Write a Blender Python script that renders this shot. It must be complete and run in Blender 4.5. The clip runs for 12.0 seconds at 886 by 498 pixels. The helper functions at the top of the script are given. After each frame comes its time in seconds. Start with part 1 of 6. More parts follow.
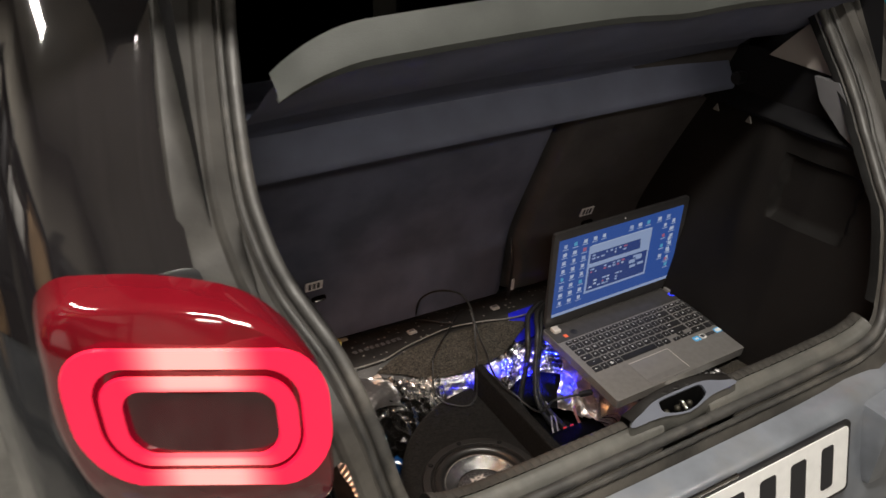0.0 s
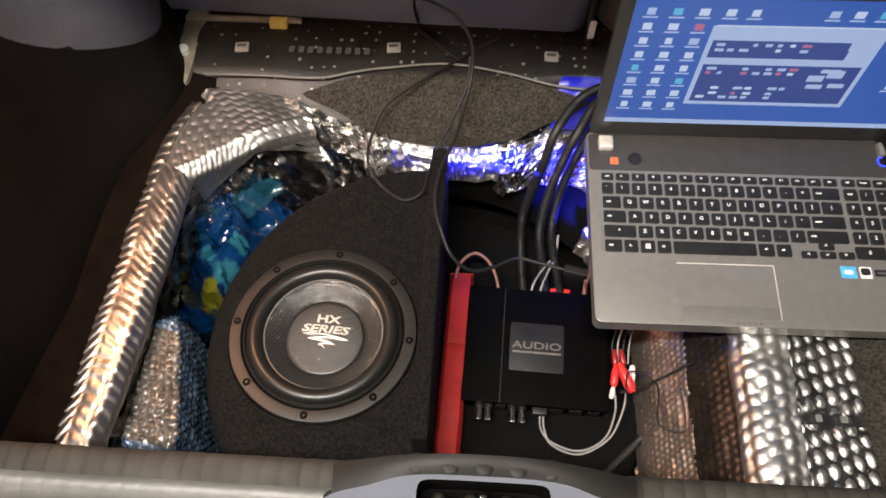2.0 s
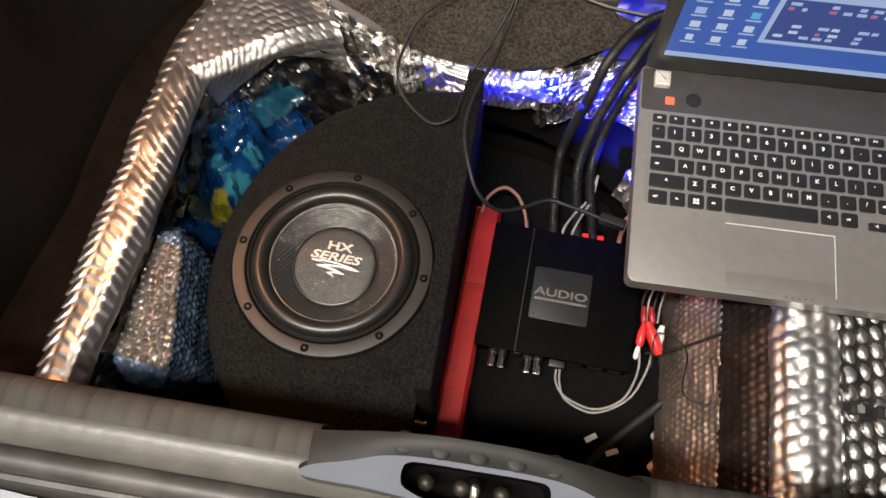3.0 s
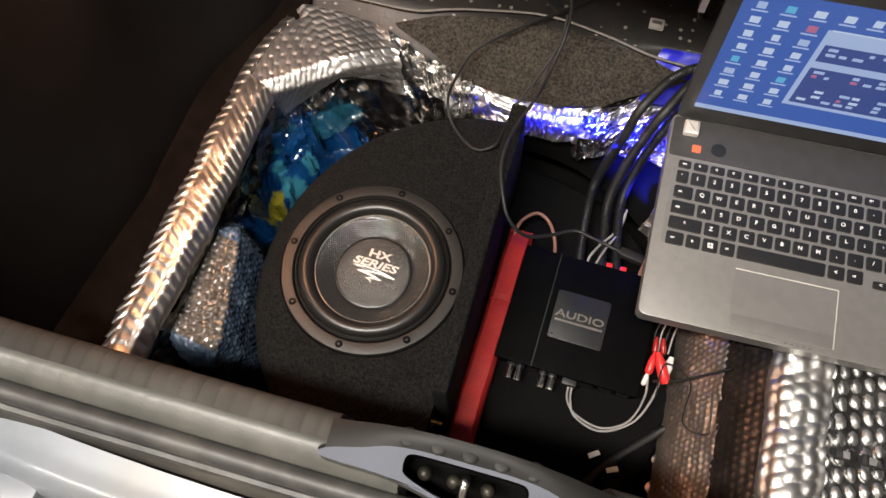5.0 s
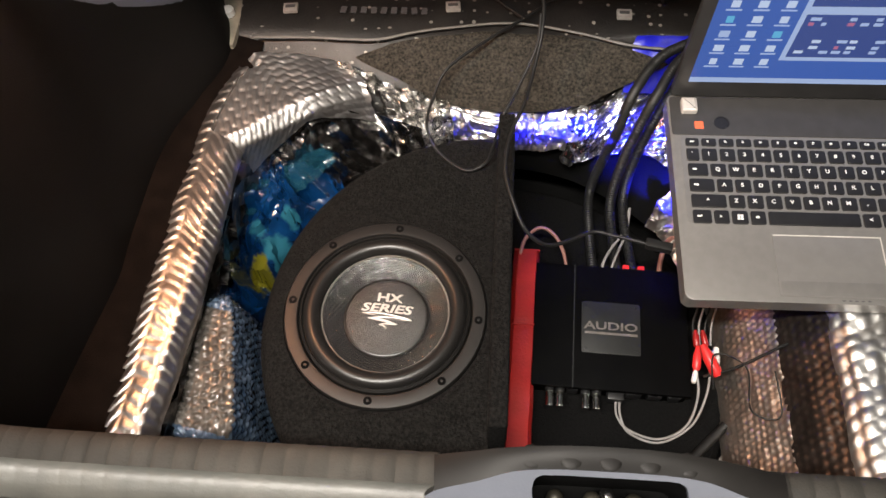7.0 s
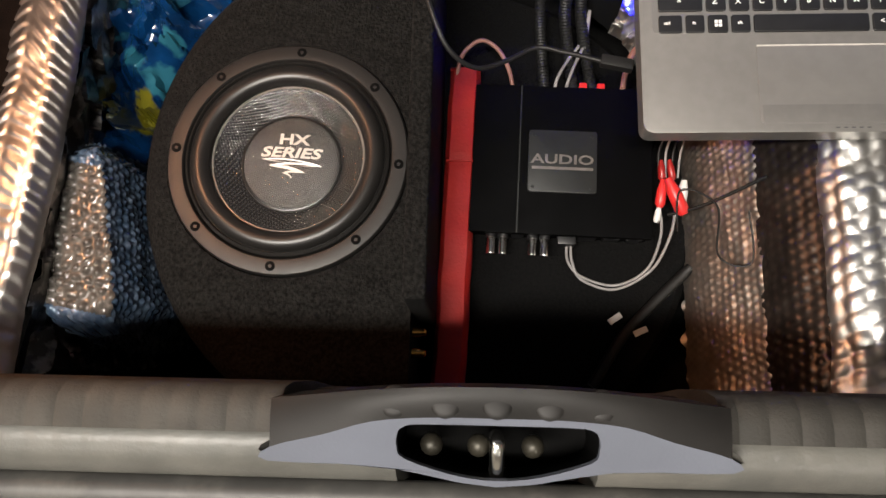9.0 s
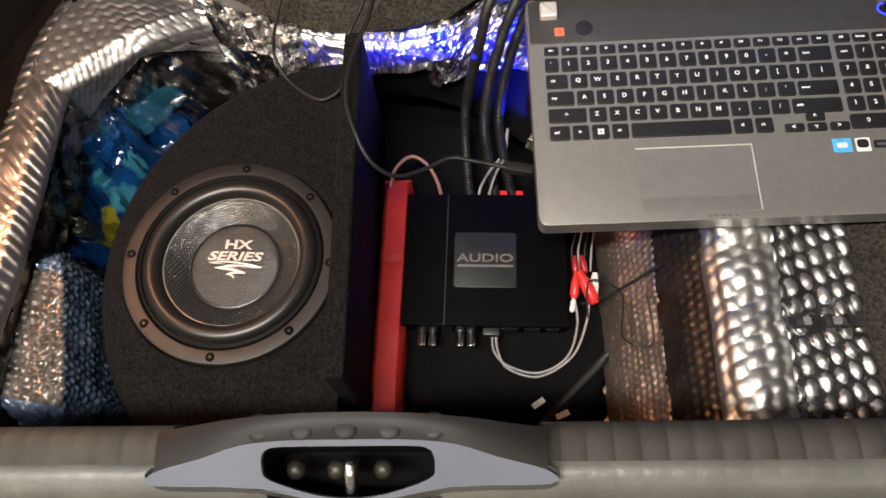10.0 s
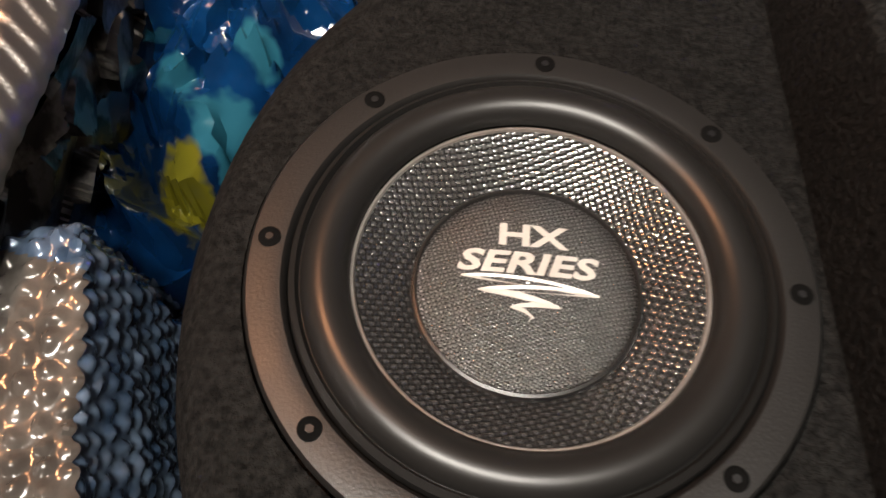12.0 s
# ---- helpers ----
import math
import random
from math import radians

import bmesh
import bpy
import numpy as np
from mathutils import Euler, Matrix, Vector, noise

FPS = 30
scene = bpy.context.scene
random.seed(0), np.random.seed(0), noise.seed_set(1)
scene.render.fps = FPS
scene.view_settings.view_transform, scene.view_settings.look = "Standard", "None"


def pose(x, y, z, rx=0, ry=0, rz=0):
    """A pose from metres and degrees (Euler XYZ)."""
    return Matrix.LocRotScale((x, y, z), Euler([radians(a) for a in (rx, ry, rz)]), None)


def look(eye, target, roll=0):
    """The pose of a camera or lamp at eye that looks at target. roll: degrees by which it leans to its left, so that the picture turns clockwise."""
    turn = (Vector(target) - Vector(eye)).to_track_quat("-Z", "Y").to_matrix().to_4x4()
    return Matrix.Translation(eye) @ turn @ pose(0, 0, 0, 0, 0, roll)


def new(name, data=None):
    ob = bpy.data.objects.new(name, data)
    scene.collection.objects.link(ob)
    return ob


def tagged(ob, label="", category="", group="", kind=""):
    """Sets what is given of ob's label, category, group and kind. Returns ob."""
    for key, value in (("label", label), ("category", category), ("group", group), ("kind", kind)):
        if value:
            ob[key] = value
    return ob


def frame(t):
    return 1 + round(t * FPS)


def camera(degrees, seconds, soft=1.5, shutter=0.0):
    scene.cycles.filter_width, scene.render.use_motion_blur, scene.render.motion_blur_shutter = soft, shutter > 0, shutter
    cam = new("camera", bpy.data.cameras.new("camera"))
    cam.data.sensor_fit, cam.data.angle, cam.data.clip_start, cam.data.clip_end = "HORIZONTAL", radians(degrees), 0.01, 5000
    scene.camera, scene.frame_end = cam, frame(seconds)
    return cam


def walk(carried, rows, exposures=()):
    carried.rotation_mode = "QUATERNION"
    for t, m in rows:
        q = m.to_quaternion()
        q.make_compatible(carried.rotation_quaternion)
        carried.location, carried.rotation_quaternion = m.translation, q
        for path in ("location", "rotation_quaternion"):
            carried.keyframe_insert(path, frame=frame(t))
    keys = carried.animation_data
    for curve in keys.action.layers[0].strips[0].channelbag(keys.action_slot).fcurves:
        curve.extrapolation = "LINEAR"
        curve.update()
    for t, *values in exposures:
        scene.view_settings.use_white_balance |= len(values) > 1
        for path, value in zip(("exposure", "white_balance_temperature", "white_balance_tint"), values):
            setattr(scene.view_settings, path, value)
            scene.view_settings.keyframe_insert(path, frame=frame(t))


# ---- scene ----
cam = camera(60.4, 12.0, shutter=0.15)
PATH = [
    (0, (-0.796, -0.566, 1.517), (0.055, 0.949, 0.527), 0.4),
    (0.5, (-0.502, -0.424, 1.469), (0.344, 0.999, 0.346), 1.1),
    (0.7, (-0.383, -0.390, 1.460), (0.398, 1.019, 0.275), 1.9),
    (1, (-0.244, -0.344, 1.441), (0.237, 1.1, 0.143), 3.4),
    (1.2, (-0.199, -0.299, 1.411), (0.052, 1.103, 0.007), 4.3),
    (1.5, (-0.163, -0.218, 1.357), (0.018, 1.051, -0.178), 4.5),
    (2, (-0.083, -0.1, 1.285), (-0.164, 0.903, -0.444), -1.5),
    (2.5, (-0.074, -0.041, 1.222), (-0.21, 0.784, -0.595), -3.2),
    (4.3, (-0.062, -0.038, 1.31), (-0.309, 0.694, -0.535), -2.3),
    (4.5, (-0.056, -0.044, 1.314), (-0.325, 0.689, -0.527), -3.7),
    (5, (-0.047, -0.048, 1.31), (-0.335, 0.705, -0.521), -5.7),
    (5.5, (-0.054, -0.081, 1.28), (-0.365, 0.821, -0.478), -9.8),
    (6, (-0.115, -0.078, 1.257), (-0.322, 0.873, -0.49), -6.7),
    (6.5, (-0.174, -0.101, 1.245), (-0.318, 0.858, -0.504), -4.8),
    (7, (-0.142, -0.082, 1.223), (-0.267, 0.884, -0.524), -4.1),
    (7.2, (-0.125, -0.07, 1.221), (-0.248, 0.887, -0.53), -4.0),
    (8.8, (-0.073, 0.005, 1.147), (-0.175, 0.622, -0.752), -7.4),
    (9, (-0.078, 0.015, 1.116), (-0.179, 0.48, -0.827), -11.1),
    (9.5, (-0.057, -0.007, 1.151), (-0.156, 0.534, -0.772), -10.0),
    (10, (0.0, -0.043, 1.165), (-0.109, 0.756, -0.665), -8.4),
    (10.3, (0.025, -0.030, 1.121), (-0.089, 0.786, -0.702), -7.6),
    (10.5, (0.031, -0.018, 1.072), (-0.063, 0.857, -0.724), -7.4),
    (11, (0.015, -0.005, 0.999), (-0.056, 0.844, -0.810), -6.5),
    (11.2, (-0.041, 0.017, 0.977), (-0.066, 0.765, -0.877), -4.7),
    (11.5, (-0.175, 0.072, 0.916), (-0.177, 0.806, -0.945), -2.5),
    (11.8, (-0.247, 0.115, 0.805), (-0.282, 0.952, -1.011), -2.2),
    (12, (-0.286, 0.115, 0.739), (-0.286, 1.077, -1.014), 2.7),
]
EXPOSURES = ((0.0, -1.1), (0.5, -0.65), (0.7, -0.2), (1.0, 0.28), (1.2, 0.28), (1.5, 0.02), (2.0, -0.38), (4.5, -0.5), (7.0, -0.42), (9.0, -0.52), (11.0, -0.6), (11.5, -0.45), (12.0, -0.4))
walk(cam, [(t, look(eye, target, roll)) for t, eye, target, roll in PATH], EXPOSURES)

# ---- built below ----
world = bpy.data.worlds.new("garage_world")
scene.world = world
world.use_nodes = True
world.node_tree.nodes["Background"].inputs[0].default_value = (0.55, 0.6, 0.7, 1)
world.node_tree.nodes["Background"].inputs[1].default_value = 0.02


def lamp(name, kind, m, power, colour, size=0.1, size_y=None):
    data = bpy.data.lights.new(name, kind)
    data.energy, data.color = power, colour
    if kind == "AREA":
        data.shape, data.size, data.size_y = "RECTANGLE", size, size_y or size
    else:
        data.shadow_soft_size = size
    ob = new(name, data)
    ob.matrix_world = m
    return ob


# Unseen tube fittings under the garage ceiling; the side one brightens the west wall.
TUBE = (1.0, 0.93, 0.84)
lamp("tube_light_near", "AREA", look((-0.55, -0.45, 2.66), (-0.55, -0.45, 0)), 150, TUBE, 1.25, 0.14)
lamp("tube_light_left", "AREA", look((-1.7, -2.2, 2.66), (-1.7, -2.2, 0)), 75, TUBE, 1.25, 0.14)
lamp("tube_light_right", "AREA", look((1.6, -2.4, 2.66), (1.6, -2.4, 0)), 75, TUBE, 1.25, 0.14)
lamp("tube_light_side", "AREA", look((-2.35, 1.0, 2.66), (-2.35, 1.0, 0)), 110, TUBE, 0.14, 1.25)
# Warm lamp assumed in the left side trim, unseen; placed for orange foil.
boot = lamp("boot_light", "SPOT", look((-0.520, 0.34, 0.93), (-0.12, 0.20, 0.42)), 7.5, (1.0, 0.42, 0.18), 0.03)
boot.data.spot_size, boot.data.spot_blend = radians(140), 0.8
# Blue spot of unknown source, added between board and hoses, facing the well's back.
blue = lamp("blue_back_spot", "SPOT", look((-0.034, 0.450, 0.505), (-0.060, 0.54, 0.468)) @ Matrix.Diagonal((1.0, 0.085, 1.0, 1.0)), 11.0, (0.010, 0.016, 1.0), 0.002)
blue.data.spot_size, blue.data.spot_blend = radians(158), 0.5
# Second added blue spot, for the glow low under the laptop's edge.
low_blue = lamp("blue_low_spot", "SPOT", look((0.070, 0.415, 0.425), (0.085, 0.54, 0.425)) @ Matrix.Diagonal((1.0, 0.35, 1.0, 1.0)), 14.0, (0.010, 0.016, 1.0), 0.002)
low_blue.data.spot_size, low_blue.data.spot_blend = radians(130), 0.5


# ---- materials ----
def mat(name, colour, rough=0.5, metal=0.0, vary=0.25, scale=20.0, bump=0.0, bump_scale=200.0, second=None, spec=0.5, coat=0.0, stain=0.0, uv=False):
    m = bpy.data.materials.new(name)
    m.use_nodes = True
    nt = m.node_tree
    n, l = nt.nodes, nt.links
    b = n["Principled BSDF"]
    tc = n.new("ShaderNodeTexCoord")
    co = tc.outputs["UV" if uv else "Object"]
    no = n.new("ShaderNodeTexNoise")
    no.inputs["Scale"].default_value, no.inputs["Detail"].default_value = scale, 6
    l.new(co, no.inputs["Vector"])
    mix = n.new("ShaderNodeMix")
    mix.data_type = "RGBA"
    c = Vector(colour)
    other = Vector(second) if second else c * (1 - vary)
    mix.inputs["A"].default_value = (*(c * (1 + vary * 0.6)), 1)
    mix.inputs["B"].default_value = (*other, 1)
    ramp = n.new("ShaderNodeMapRange")
    ramp.inputs["From Min"].default_value, ramp.inputs["From Max"].default_value = 0.35, 0.65
    l.new(no.outputs["Fac"], ramp.inputs["Value"])
    l.new(ramp.outputs["Result"], mix.inputs["Factor"])
    out = mix.outputs["Result"]
    if stain:
        big = n.new("ShaderNodeTexNoise")
        big.inputs["Scale"].default_value, big.inputs["Detail"].default_value = scale * 0.18, 8
        big.inputs["Roughness"].default_value = 0.65
        l.new(co, big.inputs["Vector"])
        r2 = n.new("ShaderNodeMapRange")
        r2.inputs["From Min"].default_value, r2.inputs["From Max"].default_value = 0.5, 0.72
        r2.inputs["To Max"].default_value = stain
        l.new(big.outputs["Fac"], r2.inputs["Value"])
        m2 = n.new("ShaderNodeMix")
        m2.data_type = "RGBA"
        l.new(r2.outputs["Result"], m2.inputs["Factor"])
        l.new(out, m2.inputs["A"])
        m2.inputs["B"].default_value = (0.22, 0.20, 0.17, 1)
        out = m2.outputs["Result"]
    l.new(out, b.inputs["Base Color"])
    rr = n.new("ShaderNodeMapRange")
    rr.inputs["To Min"].default_value, rr.inputs["To Max"].default_value = max(0.02, rough * 0.8), min(1, rough * 1.2)
    l.new(no.outputs["Fac"], rr.inputs["Value"])
    l.new(rr.outputs["Result"], b.inputs["Roughness"])
    b.inputs["Metallic"].default_value = metal
    b.inputs["Specular IOR Level"].default_value = spec
    b.inputs["Coat Weight"].default_value = coat
    b.inputs["Coat Roughness"].default_value = 0.06
    if bump:
        nb = n.new("ShaderNodeTexNoise")
        nb.inputs["Scale"].default_value, nb.inputs["Detail"].default_value = bump_scale, 3
        l.new(co, nb.inputs["Vector"])
        bp = n.new("ShaderNodeBump")
        bp.inputs["Strength"].default_value, bp.inputs["Distance"].default_value = 1.0, bump
        l.new(nb.outputs["Fac"], bp.inputs["Height"])
        l.new(bp.outputs["Normal"], b.inputs["Normal"])
    return m


def glow(name, colour, strength, base=(0.02, 0.02, 0.02), rough=0.25):
    m = bpy.data.materials.new(name)
    m.use_nodes = True
    b = m.node_tree.nodes["Principled BSDF"]
    b.inputs["Base Color"].default_value = (*base, 1)
    b.inputs["Roughness"].default_value = rough
    b.inputs["Emission Color"].default_value = (*colour, 1)
    b.inputs["Emission Strength"].default_value = strength
    return m


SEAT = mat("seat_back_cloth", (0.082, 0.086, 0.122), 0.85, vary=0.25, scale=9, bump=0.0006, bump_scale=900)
# The same cloth settings again, coloured darker and browner.
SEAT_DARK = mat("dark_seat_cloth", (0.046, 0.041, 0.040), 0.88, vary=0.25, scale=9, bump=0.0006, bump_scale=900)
SHELF = mat("shelf_underside", (0.108, 0.118, 0.172), 0.6, vary=0.2, scale=7, bump=0.0003, bump_scale=700)
SHELF_LIP = mat("shelf_lip", (0.024, 0.027, 0.024), 0.7, vary=0.15, scale=14, bump=0.0003, bump_scale=600)
TRIM = mat("side_trim", (0.0055, 0.0050, 0.0047), 0.65, vary=0.3, scale=8, bump=0.0004, bump_scale=800, spec=0.14, stain=0.012)
TRIM_DARK = mat("upper_trim", (0.006, 0.006, 0.0068), 0.55, vary=0.25, scale=11, bump=0.0003, bump_scale=700, spec=0.14)
TRIM_GREY = mat("pillar_trim", (0.085, 0.085, 0.09), 0.55, vary=0.15, scale=12)
FLOOR_CARPET = mat("brown_floor_carpet", (0.0050, 0.0030, 0.0022), 0.95, vary=0.4, scale=60, bump=0.001, bump_scale=900, spec=0.08)
# One plastic: darker tread and paler lip put the fall of light into colour.
SILL_SHADED = mat("sill_tread", (0.032, 0.030, 0.0265), 0.72, vary=0.25, scale=30, bump=0.0003, bump_scale=600, spec=0.25, stain=0.12)
SILL = mat("sill_plastic", (0.075, 0.074, 0.067), 0.42, vary=0.2, scale=25, bump=0.0002, bump_scale=500, stain=0.35)
LATCH = mat("latch_cover_grey", (0.095, 0.103, 0.128), 0.42, vary=0.1, scale=20, bump=0.0001, bump_scale=600)
BOLT = mat("olive_bolt", (0.030, 0.027, 0.020), 0.45, metal=0.5, vary=0.4, scale=120)
LATCH_TOP = mat("latch_top_plastic", (0.0105, 0.0096, 0.0090), 0.5, vary=0.3, scale=25, spec=0.22, bump=0.00005, bump_scale=900)
RUBBER = mat("seal_rubber", (0.035, 0.034, 0.032), 0.5, vary=0.35, scale=40, stain=0.4)
CHANNEL = mat("dusty_painted_channel", (0.034, 0.032, 0.029), 0.5, vary=0.4, scale=16, bump=0.0003, bump_scale=200, spec=0.3, stain=0.35)
PAINT = mat("grey_car_paint", (0.045, 0.047, 0.052), 0.22, metal=0.5, vary=0.15, scale=4, coat=0.9, stain=0.18)
GLOSS = mat("black_gloss_panel", (0.010, 0.009, 0.010), 0.045, vary=0.2, scale=5, coat=1.0, spec=1.0)
BUMPER = mat("dusty_bumper_paint", (0.17, 0.185, 0.21), 0.35, metal=0.2, vary=0.2, scale=14, coat=0.4, stain=0.75)
BLACK = mat("black_plastic", (0.012, 0.012, 0.013), 0.4, vary=0.3, scale=30)
# Lighter copy of the side trim: light near the seat put into colour.
LIT_TRIM = mat("lit_trim_cloth", (0.066, 0.071, 0.092), 0.85, vary=0.25, scale=9, bump=0.0006, bump_scale=900)
# Near-black that puts the darkness of slots and cavities into the colour.
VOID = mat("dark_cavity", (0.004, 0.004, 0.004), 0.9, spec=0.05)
STITCH = mat("grey_bead", (0.13, 0.125, 0.115), 0.5, vary=0.2, scale=90)
INNER = mat("inner_frame_plastic", (0.006, 0.006, 0.006), 0.7, vary=0.2, scale=30, spec=0.08)
CHROME = mat("bright_steel", (0.75, 0.74, 0.72), 0.2, metal=1.0, vary=0.1, scale=60)
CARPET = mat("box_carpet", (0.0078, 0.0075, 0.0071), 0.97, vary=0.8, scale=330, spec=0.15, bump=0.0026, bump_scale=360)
# Darker copy of the box carpet, for the box's low half.
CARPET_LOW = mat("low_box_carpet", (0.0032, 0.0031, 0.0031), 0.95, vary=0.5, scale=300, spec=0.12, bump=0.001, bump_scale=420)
FLANGE = mat("speaker_flange", (0.013, 0.0123, 0.0118), 0.42, vary=0.1, scale=60, bump=0.00015, bump_scale=900)
SURROUND = mat("rubber_surround", (0.012, 0.0115, 0.011), 0.36, vary=0.12, scale=40)
RED = mat("red_batten", (0.42, 0.010, 0.007), 0.62, vary=0.25, scale=18, bump=0.0005, bump_scale=300)
AMP = mat("amp_black", (0.0013, 0.0013, 0.0015), 0.62, vary=0.3, scale=30, bump=0.0002, bump_scale=700, spec=0.05)
PLATE = mat("amp_plate", (0.024, 0.025, 0.025), 0.42, metal=0.3, vary=0.15, scale=50)
PRINT = mat("silver_print", (0.6, 0.57, 0.53), 0.4, metal=0.2, vary=0.1, scale=90)
PRINT_DIM = mat("worn_silver_print", (0.20, 0.178, 0.162), 0.4, metal=0.3, vary=0.2, scale=120)
LAP = mat("laptop_grey", (0.25, 0.242, 0.232), 0.38, metal=0.5, vary=0.06, scale=90, bump=0.00003, bump_scale=1500)
LAP_DARK = mat("laptop_dark_strip", (0.055, 0.053, 0.052), 0.4, metal=0.3, vary=0.1, scale=60)
PAD = mat("touchpad_grey", (0.27, 0.262, 0.252), 0.34, metal=0.45, vary=0.05, scale=70)
KEY = mat("key_black", (0.012, 0.012, 0.013), 0.42, vary=0.25, scale=80)
LEGEND = mat("key_legend_white", (0.75, 0.75, 0.74), 0.5, vary=0.05)
BEZEL = mat("bezel_dark", (0.03, 0.029, 0.029), 0.35, vary=0.15, scale=40)
BLUE_LIT = mat("blue_lit_patch", (0.006, 0.008, 0.42), 0.35, vary=0.25, scale=60, bump=0.0005, bump_scale=120)
BLUE_STICKER = mat("blue_sticker", (0.08, 0.4, 0.75), 0.4, vary=0.15, scale=200)
WHITE = mat("white_plastic", (0.72, 0.71, 0.69), 0.45, vary=0.08, scale=80)
ORANGE = mat("orange_sticker", (0.75, 0.14, 0.06), 0.5, vary=0.1)
CLIP = mat("dull_clip_plastic", (0.34, 0.33, 0.31), 0.55, vary=0.15, scale=80)
CABLE = mat("black_cable", (0.011, 0.011, 0.011), 0.48, vary=0.2, scale=60, spec=0.35)
GREY_WIRE = mat("grey_wire", (0.27, 0.255, 0.25), 0.45, vary=0.15, scale=90)
PINK_WIRE = mat("pink_wire", (0.32, 0.15, 0.12), 0.5, vary=0.12, scale=90)
DEEP_RED_CAP = mat("dark_red_crimp_cap", (0.30, 0.012, 0.012), 0.35, vary=0.1, scale=90)
RED_CAP = mat("red_crimp_cap", (0.7, 0.03, 0.03), 0.35, vary=0.1, scale=90)
BEIGE = mat("beige_seam_metal", (0.21, 0.19, 0.15), 0.55, vary=0.3, scale=40, bump=0.0003, bump_scale=250)
CONCRETE = mat("garage_concrete", (0.2, 0.195, 0.18), 0.8, vary=0.3, scale=5, bump=0.002, bump_scale=60, stain=0.5)
PLASTER = mat("garage_plaster", (0.42, 0.39, 0.34), 0.9, vary=0.15, scale=3, bump=0.001, bump_scale=80)
# Opaque pane: brightness beyond the glass is put into its pale colour.
GLASS_PALE = mat("pale_quarter_pane", (0.32, 0.29, 0.27), 0.12, vary=0.1, scale=4)
PLATE_WHITE = mat("plate_white", (0.75, 0.75, 0.74), 0.35, vary=0.06, scale=40)
INK = mat("black_ink", (0.015, 0.015, 0.018), 0.4, vary=0.1)
BLUE_PRINT = mat("blue_print", (0.02, 0.06, 0.4), 0.4, vary=0.1)
YELLOW = mat("yellow_clip", (0.6, 0.5, 0.12), 0.5, vary=0.1)


def foil_material(name, tint, rough, dark=0.0, relief=0.0006):
    """Aluminium foil with a fine wrinkle relief and, where dark is set, dark patches."""
    m = mat(name, tint, rough, metal=1.0, vary=0.18, scale=30, bump=relief, bump_scale=150)
    if dark:
        nt = m.node_tree
        b = nt.nodes["Principled BSDF"]
        src = b.inputs["Base Color"].links[0].from_socket
        no = nt.nodes.new("ShaderNodeTexNoise")
        no.inputs["Scale"].default_value, no.inputs["Detail"].default_value = 55, 4
        tc = nt.nodes.new("ShaderNodeTexCoord")
        nt.links.new(tc.outputs["Object"], no.inputs["Vector"])
        r = nt.nodes.new("ShaderNodeMapRange")
        r.inputs["From Min"].default_value, r.inputs["From Max"].default_value = 0.45, 0.56
        r.inputs["To Max"].default_value = dark
        nt.links.new(no.outputs["Fac"], r.inputs["Value"])
        mx = nt.nodes.new("ShaderNodeMix")
        mx.data_type = "RGBA"
        nt.links.new(r.outputs["Result"], mx.inputs["Factor"])
        nt.links.new(src, mx.inputs["A"])
        mx.inputs["B"].default_value = (0.03, 0.03, 0.03, 1)
        nt.links.new(mx.outputs["Result"], b.inputs["Base Color"])
    return m


FOIL = foil_material("aluminium_foil", (0.70, 0.69, 0.67), 0.23)
FOIL_EMBOSSED = mat("embossed_foil", (0.56, 0.55, 0.535), 0.38, metal=1.0, vary=0.15, scale=30, bump=0.0003, bump_scale=190)
FOIL_CRUSHED = foil_material("crushed_foil", (0.78, 0.77, 0.75), 0.36, relief=0.0004)
FOIL_BRIGHT = mat("bright_ridge_foil", (0.66, 0.65, 0.63), 0.44, metal=1.0, vary=0.12, scale=30, bump=0.0003, bump_scale=190)
FOIL_SOFT = foil_material("soft_foil", (0.50, 0.495, 0.49), 0.44, relief=0.0004)
# Brown and near-black tints put mirrored light and dark into the strips' colour.
FOIL_TAN = mat("warm_reflection_foil", (0.50, 0.44, 0.39), 0.50, metal=1.0, vary=0.25, scale=40, bump=0.0003, bump_scale=150)
FOIL_DARK = mat("dark_reflection_foil", (0.075, 0.060, 0.052), 0.34, metal=0.8, vary=0.4, scale=40, bump=0.0002, bump_scale=120)
FOIL_CREASED = foil_material("creased_foil", (0.50, 0.49, 0.48), 0.24, dark=0.5)
FOIL_DULL = foil_material("dull_foil", (0.30, 0.285, 0.27), 0.34, dark=0.85)
FOIL_CELL = mat("cell_foil", (0.52, 0.515, 0.51), 0.50, metal=1.0, vary=0.3, scale=50, bump=0.0004, bump_scale=190)
FOIL_GAPS = mat("dark_gap_foil", (0.13, 0.128, 0.125), 0.36, metal=0.9, vary=0.4, scale=60, bump=0.0003, bump_scale=150)


